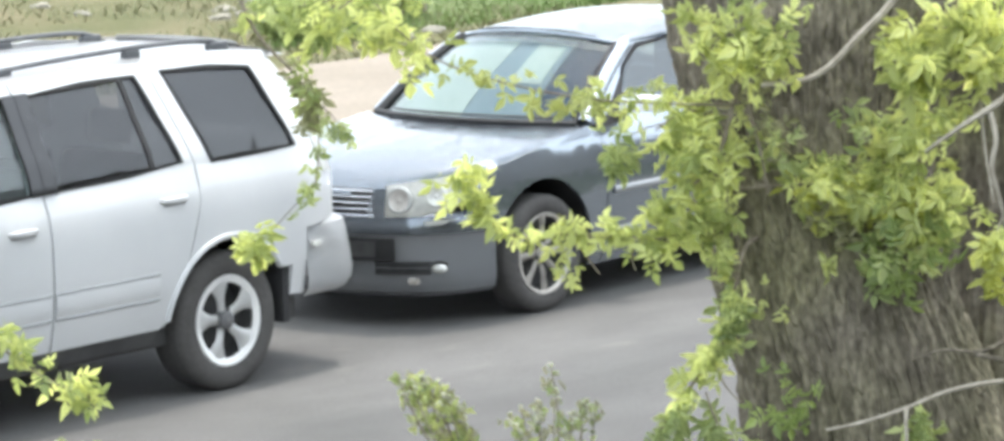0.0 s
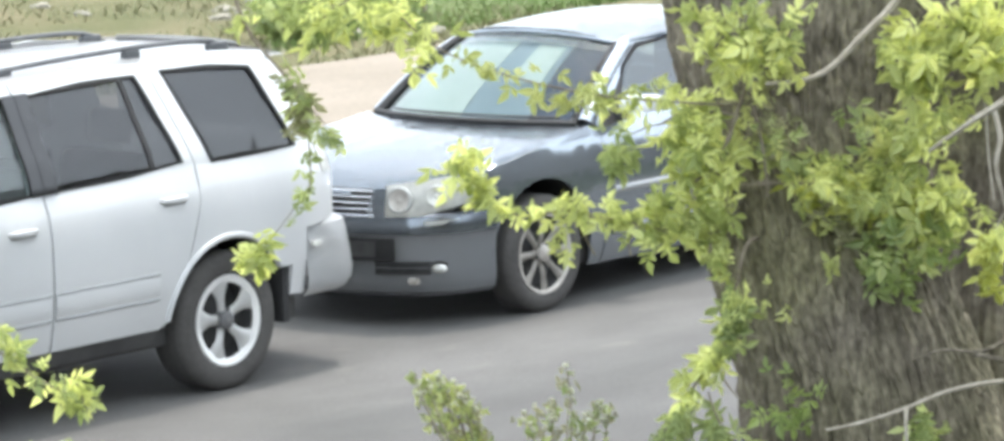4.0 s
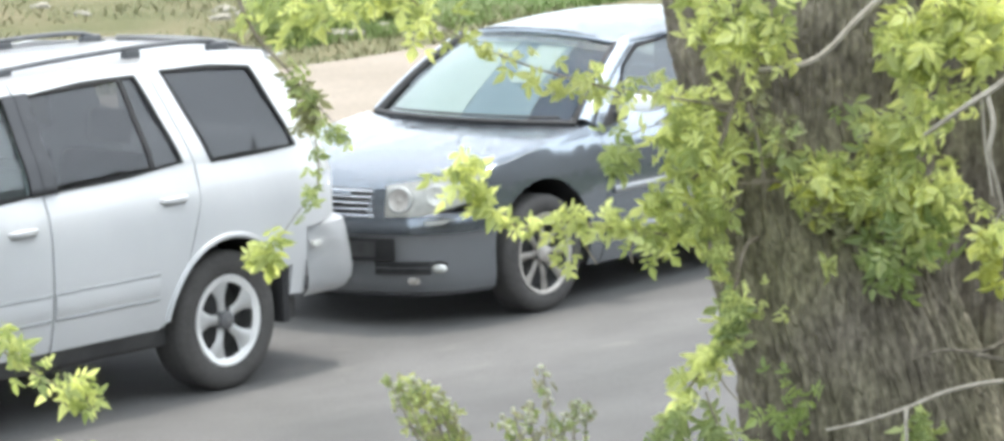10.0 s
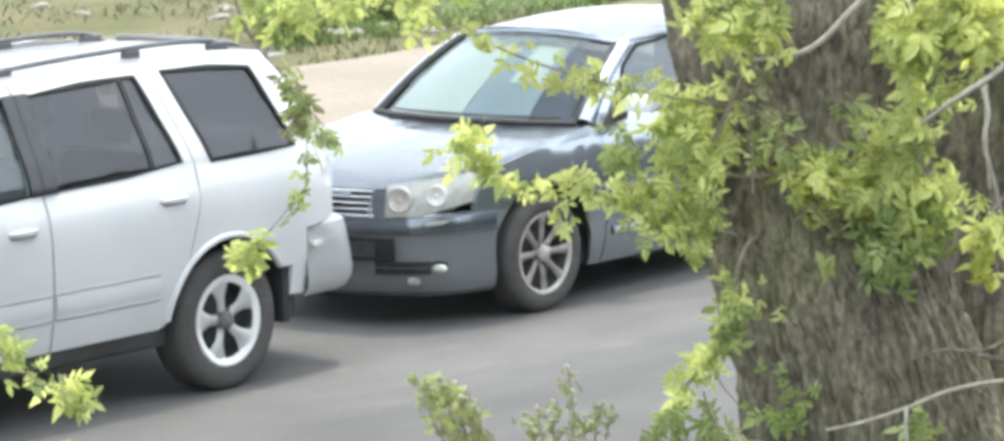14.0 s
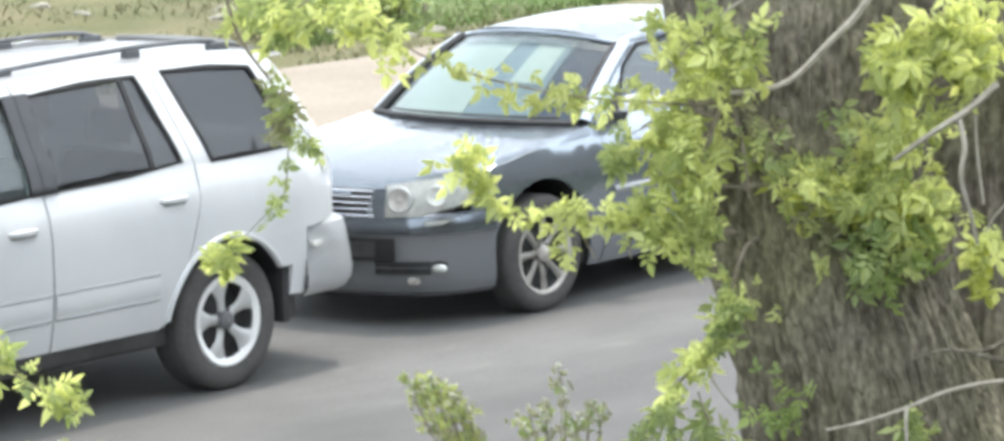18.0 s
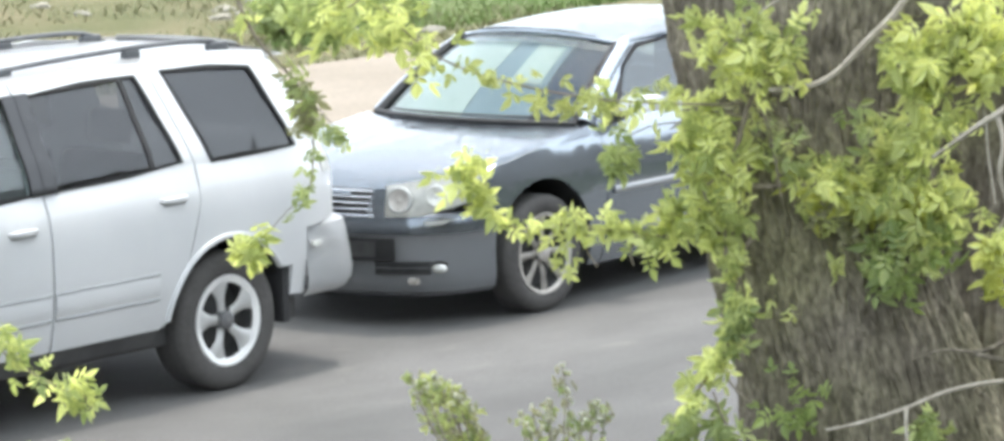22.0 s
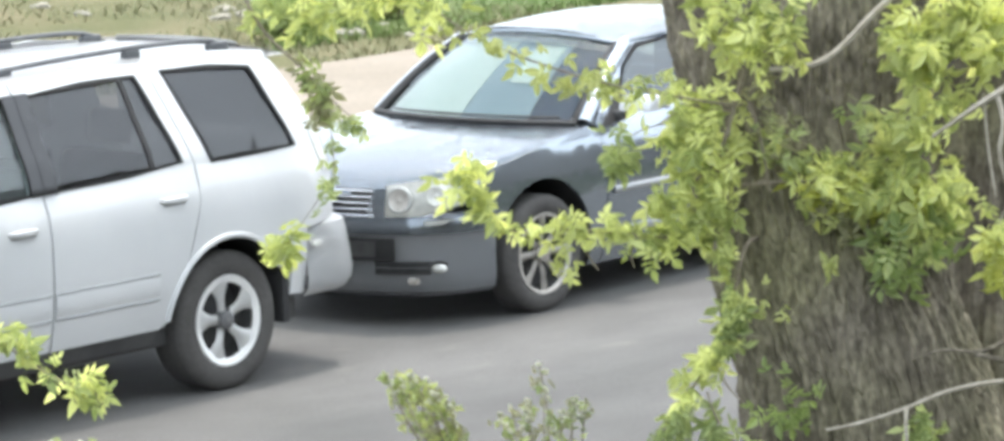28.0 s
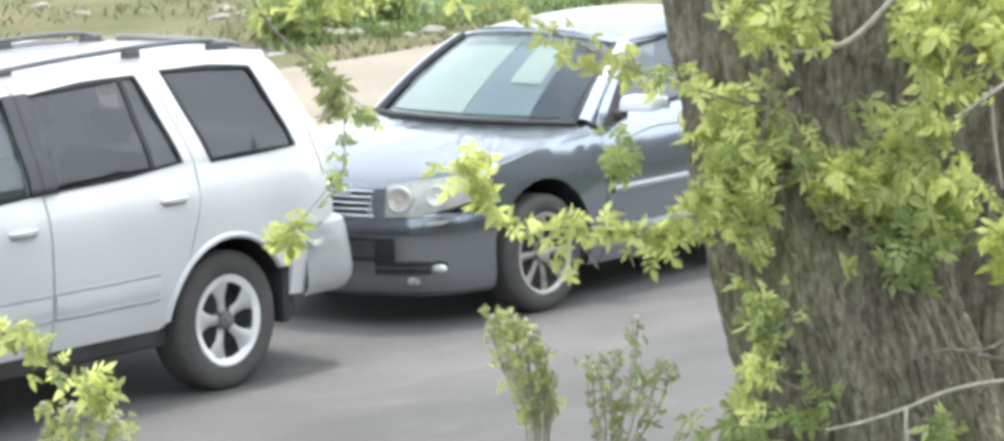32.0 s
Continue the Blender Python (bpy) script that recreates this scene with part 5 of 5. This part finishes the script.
fringe = shoot("trunk_shoot", (0.952, -0.116), [([(1.015, -0.066, -0.2), (0.952, -0.116), (0.914, -0.319), (0.876, -0.509), (0.775, -0.648), (0.686, -0.775), (0.623, -0.952)], 0.009, 0.004), ([(0.851, -0.547), (0.901, -0.648), (1.003, -0.749)], 0.005, 0.003)],
               [([(0.927, -0.243), (0.922, -0.370), (0.901, -0.471)], 22, 0.024, 0.085, LEAF), ([(0.927, -0.218), (0.922, -0.370), (0.889, -0.496)], 26, 0.024, 0.085, LEAF_OLIVE), ([(0.851, -0.534), (0.787, -0.623), (0.737, -0.699)], 36, 0.028, 0.085, LEAF), ([(0.711, -0.749), (0.673, -0.851), (0.597, -0.901)], 20, 0.035, 0.085, LEAF_OLIVE)], 46, label="leafy shoot trailing down beside the trunk", depth=0.1)
foot = shoot("trunk_shoot", (1.003, -0.952), [([(1.129, -1.053, -0.1), (1.003, -0.952), (0.876, -0.800), (0.825, -0.673)], 0.008, 0.004), ([(1.028, -0.952), (1.053, -0.775)], 0.006, 0.003)],
             [([(0.952, -0.825), (0.851, -0.800), (0.699, -0.876)], 22, 0.045, 0.108, LEAF_OLIVE), ([(1.028, -0.749), (1.205, -0.775), (1.053, -0.648)], 22, 0.05, 0.076, LEAF_DEEP), ([(1.661, -0.775), (1.686, -0.876)], 22, 0.03, 0.092, LEAF_OLIVE), ([(1.281, -0.142), (1.332, -0.192)], 6, 0.03, 0.065, LEAF_PALE), ([(1.053, -0.319), (1.129, -0.344)], 6, 0.03, 0.054, LEAF_PALE)], 47, label="low leafy suckers at the foot of the trunk", depth=0.12)


# ---- tall weeds on the verge ----
def weed(a, tall, wide, seed, stems, label, crest, leaves, mats, size, root=0.0):
    """A clump of stems from one root; crest gives the share of the height along the clump's width, from -1 to 1."""
    rng = random.Random(seed)
    plant = empty("tall_weed", FACE @ pose(a, -1.42, 0), label, "plant", "tall weeds on the verge")
    for k in range(stems):
        s = (k + 0.5) / stems * 2 - 1
        x = wide * s + rng.uniform(-0.02, 0.02)
        z = rng.uniform(-0.12, 0.12)
        h = tall * lerp_list(crest, s) * rng.uniform(0.93, 1.03)
        bm = bmesh.new()
        path = [Vector((root + 0.1 * x, -0.55, 0.1 * z)), Vector((0.85 * root + 0.35 * x, h * 0.4, z * 0.5)), Vector((0.35 * root + x * 0.8 + rng.uniform(-0.02, 0.02), h * 0.78, z)), Vector((x, h, z))]
        tube(bm, path, 0.006, 0.0022, 5)
        stem = part("stem", bm, TWIG if k % 3 else DRYWOOD, plant)
        for j in range(leaves):
            u = 1 - 0.62 * rng.random() ** 1.5
            c = spline(path, u) + Vector((rng.gauss(0, 0.02), rng.gauss(0, 0.014), rng.gauss(0, 0.02)))
            put_leaf(stem, mats[min(int(rng.random() * len(mats)), len(mats) - 1)], c, size * (1.35 - 0.6 * (u - 0.38) / 0.62), rng, 0.1)
        for j in range(rng.choice((1, 2, 3))):
            bm = bmesh.new()
            c = spline(path, 1 - 0.09 * j) + Vector((rng.gauss(0, 0.014) * (j > 0), 0.004, rng.gauss(0, 0.01)))
            for q in range(4):
                blob(bm, c + Vector((rng.gauss(0, 0.007), rng.gauss(0.003, 0.007), rng.gauss(0, 0.007))), [rng.uniform(0.006, 0.011)] * 3, 6)
            part("flower_head", bm, PETAL, stem, "small cream flower head")
    return plant


weeds = [weed(-0.24, 0.80, 0.135, 61, 14, "tall weed with yellow-green leaves and cream flower heads", [(-1, 0.99), (-0.6, 1.0), (0.2, 0.95), (1, 0.84)], 20, (LEAF_PALE, LEAF_OLIVE, LEAF_DRY, LEAF_OLIVE), 0.046, 0.17),
         weed(0.24, 0.84, 0.20, 62, 11, "sparse grey-green weed with one tall sprig and cream flower heads", [(-1, 0.74), (-0.35, 0.80), (-0.15, 0.84), (0.0, 1.0), (0.15, 0.86), (0.5, 0.80), (1, 0.79)], 16, (LEAF_OLIVE, LEAF_DRY, LEAF_DRY, LEAF_DEEP), 0.042, 0.02),
         weed(-1.75, 0.55, 0.20, 63, 11, "short pale green weed on the verge", [(-1, 0.85), (0, 1.0), (1, 0.85)], 14, (LEAF_OLIVE, LEAF_PALE, LEAF_OLIVE), 0.048)]


# ---- what moves: the wind in the shoots and weeds ----
TIMES = [0, 0.5, 1, 1.5, 2, 2.5, 3, 3.5, 5.5, 6, 6.5, 7, 7.5, 8, 8.5, 9, 9.5, 10, 10.5, 11, 11.5, 12, 12.5, 13, 13.5, 14, 14.5, 16.5, 17, 17.5, 18, 18.5, 19, 19.5, 20, 20.5, 21, 21.5, 22, 22.5, 23, 23.5, 24, 24.5, 25, 25.5, 27.5, 28, 28.5, 29, 29.5, 30, 30.5, 31, 31.5, 32]
SWAY_LOW = [0.7, 0.7, 3.1, 3.5, 2.6, 7.3, -3.3, -7.3, -9.4, -7.5, -5.7, -9.6, -5.7, -16.1, -18.5, -8.7, -9.4, -3.8, -7.5, 1.2, -4.0, -4.5, -11.0, -10.1, -8.9, -17.9, -17.7, -2.4, -4.5, -7.5, -6.6, -4.7, -10.5, -7.3, -8.9, -7.3, 0.7, 1.9, -2.6, -8.5, -7.5, -6.8, -4.5, -5.7, -10.8, -4.7, -6.4, -1.2, -6.1, 3.5, 10.3, 7.5, 6.1, 4.5, -5.7, -1.9]
SWAY_HOOK = [2.6, 1.6, 1.7, 3.3, -2.8, 5.1, 5.9, 9.0, 3.8, 3.3, 2.1, 7.6, 4.0, 7.7, 12.7, 8.6, 2.2, 5.6, 3.7, -1.7, 5.6, -2.0, -1.2, -0.7, 1.4, 12.0, 1.3, 2.7, -1.4, 7.0, 3.1, 0.5, 3.0, -1.6, -2.7, 0.5, 1.9, 2.3, 3.1, 5.1, -5.9, 3.3, 3.5, 6.4, 1.8, 4.0, 1.7, 3.4, -1.3, 2.2, -1.4, -4.4, 3.0, -2.3, 2.0, -1.9]
SWAY_HIGH = [1.9, 4.8, 5.4, 3.8, 5.4, 9.5, 3.3, 1.0, -5.7, -7.1, -6.6, -0.9, -7.8, -8.6, -14.1, -12.1, -6.6, -4.8, -4.5, -6.2, -4.5, -2.1, 1.4, -11.8, -4.2, -6.9, -1.4, 6.6, 3.1, 2.6, 0.2, 5.2, -1.2, 1.0, -3.1, -5.0, 1.4, 4.8, 1.9, 2.1, -1.6, -3.8, -2.9, -1.7, -7.8, -3.8, -0.9, -5.7, -6.2, -0.7, -1.6, 3.6, -2.6, 0.2, -1.2, -13.6]
SWAY_HANG = [1.5, 0.2, -0.1, 0.4, 2.5, 1.0, -0.3, -0.1, -6.0, -4.6, -7.4, -6.1, -5.5, -7.0, -4.0, -4.6, -1.0, 0.7, -0.7, 0.5, -0.4, -0.1, 1.3, -3.1, -0.8, -1.5, -5.8, -1.2, -5.6, -4.0, -5.8, -6.5, -7.2, -7.4, -7.7, -2.4, -1.3, 2.3, 0.2, -1.9, 1.5, -2.2, -1.4, -1.8, 0.7, 0.4, 1.1, 4.4, 5.5, 1.6, 1.2, 6.2, 9.8, -0.7, 8.8, 7.9]
SWAY_TIP = [-0.6, 0.5, 0.5, 5.5, 8.3, 8.9, 9.2, 6.1, 3.8, -1.5, 3.4, 1.1, -2.4, -2.4, -5.5, -3.4, 0.1, 6.1, 7.6, 5.4, 5.8, 4.5, -0.5, 2.5, 0.2, 2.0, 7.5, -4.2, 0.3, -2.9, -1.5, -0.2, 1.2, -2.9, -7.2, -5.7, 1.3, -3.0, -0.2, 7.9, 8.0, 9.1, 2.8, 4.8, 1.9, 2.8, 3.1, 7.3, 13.7, 3.1, 6.6, 2.4, -2.4, -4.7, 5.9, 2.5]
SHIFT_X = [-0.02, 0.0, 0.02, -0.0, -0.03, 0.01, 0.04, 0.02, -0.05, -0.06, -0.04, -0.01, -0.04, -0.06, -0.06, -0.07, -0.05, -0.03, 0.02, 0.07, 0.05, 0.04, 0.01, -0.02, -0.04, -0.05, -0.07, -0.14, -0.15, -0.15, -0.14, -0.14, -0.15, -0.12, -0.1, -0.05, 0.0, 0.0, 0.01, -0.04, -0.09, -0.07, -0.05, -0.05, -0.06, -0.03, 0.07, 0.01, 0.02, 0.13, 0.16, 0.09, 0.21, 0.18, 0.05, 0.1]
SHIFT_H = [-0.04, -0.05, -0.06, -0.06, -0.06, -0.06, -0.06, -0.05, 0.02, 0.04, 0.01, -0.01, 0.03, 0.07, 0.09, 0.12, 0.07, 0.02, 0.02, 0.02, 0.01, -0.01, 0.05, 0.11, 0.08, 0.06, 0.04, -0.04, -0.06, -0.07, -0.07, -0.04, -0.01, -0.01, 0.0, -0.02, -0.03, -0.04, -0.06, -0.03, -0.01, 0.0, 0.01, 0.03, 0.05, 0.03, -0.03, 0.02, 0.05, -0.04, -0.04, -0.07, -0.01, -0.01, 0.01, 0.09]
DRIFT = [-0.05, -0.03, -0.01, -0.01, -0.01, -0.01, -0.01, -0.02, -0.07, -0.09, -0.04, 0.0, -0.04, -0.08, -0.06, -0.04, -0.05, -0.05, 0.03, 0.11, 0.05, -0.01, 0.02, 0.05, -0.01, -0.07, -0.07, -0.08, -0.08, -0.1, -0.11, -0.08, -0.04, -0.08, -0.12, 0.01, 0.14, 0.07, 0.01, 0.0, -0.01, -0.02, -0.04, -0.04, -0.05, -0.03, 0.04, -0.04, 0.0, 0.11, 0.13, 0.15, 0.1, 0.12, 0.01, 0.11]
LEAN = [3.3, 3.1, 2.8, 3.8, 4.8, 3.3, 1.7, 0.3, -5.3, -6.7, -12.0, -17.0, -16.1, -15.2, -11.0, -6.7, -0.4, 5.9, 3.1, 0.2, 2.5, 4.8, 0.8, -3.3, -2.5, -1.7, -2.7, -6.5, -7.4, -3.3, 0.9, -2.5, -5.9, -2.5, 0.9, 1.9, 2.8, 1.3, -0.2, -0.5, -0.9, -6.4, -11.9, -5.9, 0.2, -0.4, -2.8, 6.7, 6.7, 5.2, 7.4, 4.4, 3.3, 2.8, -10.4, -22.4]
RISE = [0.0, 0.0, 0.0, 0.0, 0.0, 0.0, 0.0, -0.0, -0.0, -0.01, 0.02, 0.04, 0.02, 0.01, 0.0, -0.01, -0.01, -0.01, -0.01, -0.01, -0.02, -0.04, -0.03, -0.02, -0.02, -0.01, -0.0, 0.03, 0.04, 0.02, 0.0, 0.02, 0.04, 0.04, 0.04, 0.03, 0.01, 0.01, 0.0, 0.01, 0.03, 0.04, 0.05, 0.04, 0.02, 0.03, 0.04, 0.01, 0.01, 0.01, -0.01, 0.04, 0.05, 0.12, 0.27, 0.41]


def swing(ob, degrees, share=1.0, shifts=None):
    """Turn a shoot about its root in the tree's frame, and shift it where given."""
    rest = ob.matrix_basis.copy()
    rows = []
    for k, t in enumerate(TIMES):
        s = shifts[k] if shifts else (0, 0)
        rows.append((t, Matrix.Translation(FACE.to_3x3() @ Vector((s[0], s[1], 0))) @ rest @ pose(0, 0, 0, 0, 0, degrees[k] * share)))
    walk(ob, rows)


def follow(ob, root, arm, degrees):
    """A second piece that hangs on the end of a swinging one: arm runs from the first root to the joint."""
    rows = []
    depth = (FACE.inverted() @ ob.matrix_basis).translation.z
    for k, t in enumerate(TIMES):
        end = Vector((*root, depth)) + Euler((0, 0, radians(degrees[0][k]))).to_matrix() @ Vector((*arm, 0))
        rows.append((t, FACE @ pose(*end, 0, 0, degrees[1][k])))
    walk(ob, rows)


def motions():
    still = [0.0] * len(TIMES)
    swing(low, SWAY_LOW)
    follow(hook, (0.876, -0.046), (-0.658, 0.0), (SWAY_LOW, SWAY_HOOK))
    swing(high, SWAY_HIGH, 1.0, [(0.8 * x, 0.0) for x in SHIFT_X])
    swing(hang, SWAY_HANG)
    follow(tip, (-1.149, 1.251), (0.405, -0.924), (SWAY_HANG, SWAY_TIP))
    swing(side, SWAY_HANG, 0.25)
    swing(top, SWAY_HIGH, 0.9, [(1.2 * x, 0.5 * max(x, 0)) for x in SHIFT_X])
    swing(door_spray, SWAY_HANG, 0.15)
    both = [(x, h) for x, h in zip(SHIFT_X, SHIFT_H)]
    swing(upper, still, 1.0, both)
    swing(right_bough, still, 1.0, [(0.45 * x, 0.8 * h) for x, h in both])
    swing(left_mass, SWAY_LOW, 0.5, [(0.95 * d, 0.25 * h) for d, h in zip(DRIFT, SHIFT_H)])
    swing(middle, SWAY_LOW, 0.2, [(0.45 * x, 0.2 * h) for x, h in both])
    swing(right_tuft, SWAY_HANG, 0.6, [(0.35 * x, 0.4 * h) for x, h in both])
    swing(yellow, SWAY_LOW, 0.3, [(0.3 * x, 0.4 * h) for x, h in both])
    swing(fringe, [12 * x + 50 * d + {31.0: 3, 31.5: 9, 32: 15}.get(t, 0) for t, x, d in zip(TIMES, SHIFT_X, DRIFT)])
    swing(foot, still, 1.0, [(0.5 * d, 0.0) for d in DRIFT])
    swing(weeds[0], LEAN, 0.35, [(-0.0088 * d, 0.62 * r) for d, r in zip(LEAN, RISE)])
    swing(weeds[1], LEAN, 0.5, [(-0.0062 * d, 0.5 * r) for d, r in zip(LEAN, RISE)])
    swing(weeds[2], LEAN, 0.6, [(0, 0.42 * r) for r in RISE])


motions()
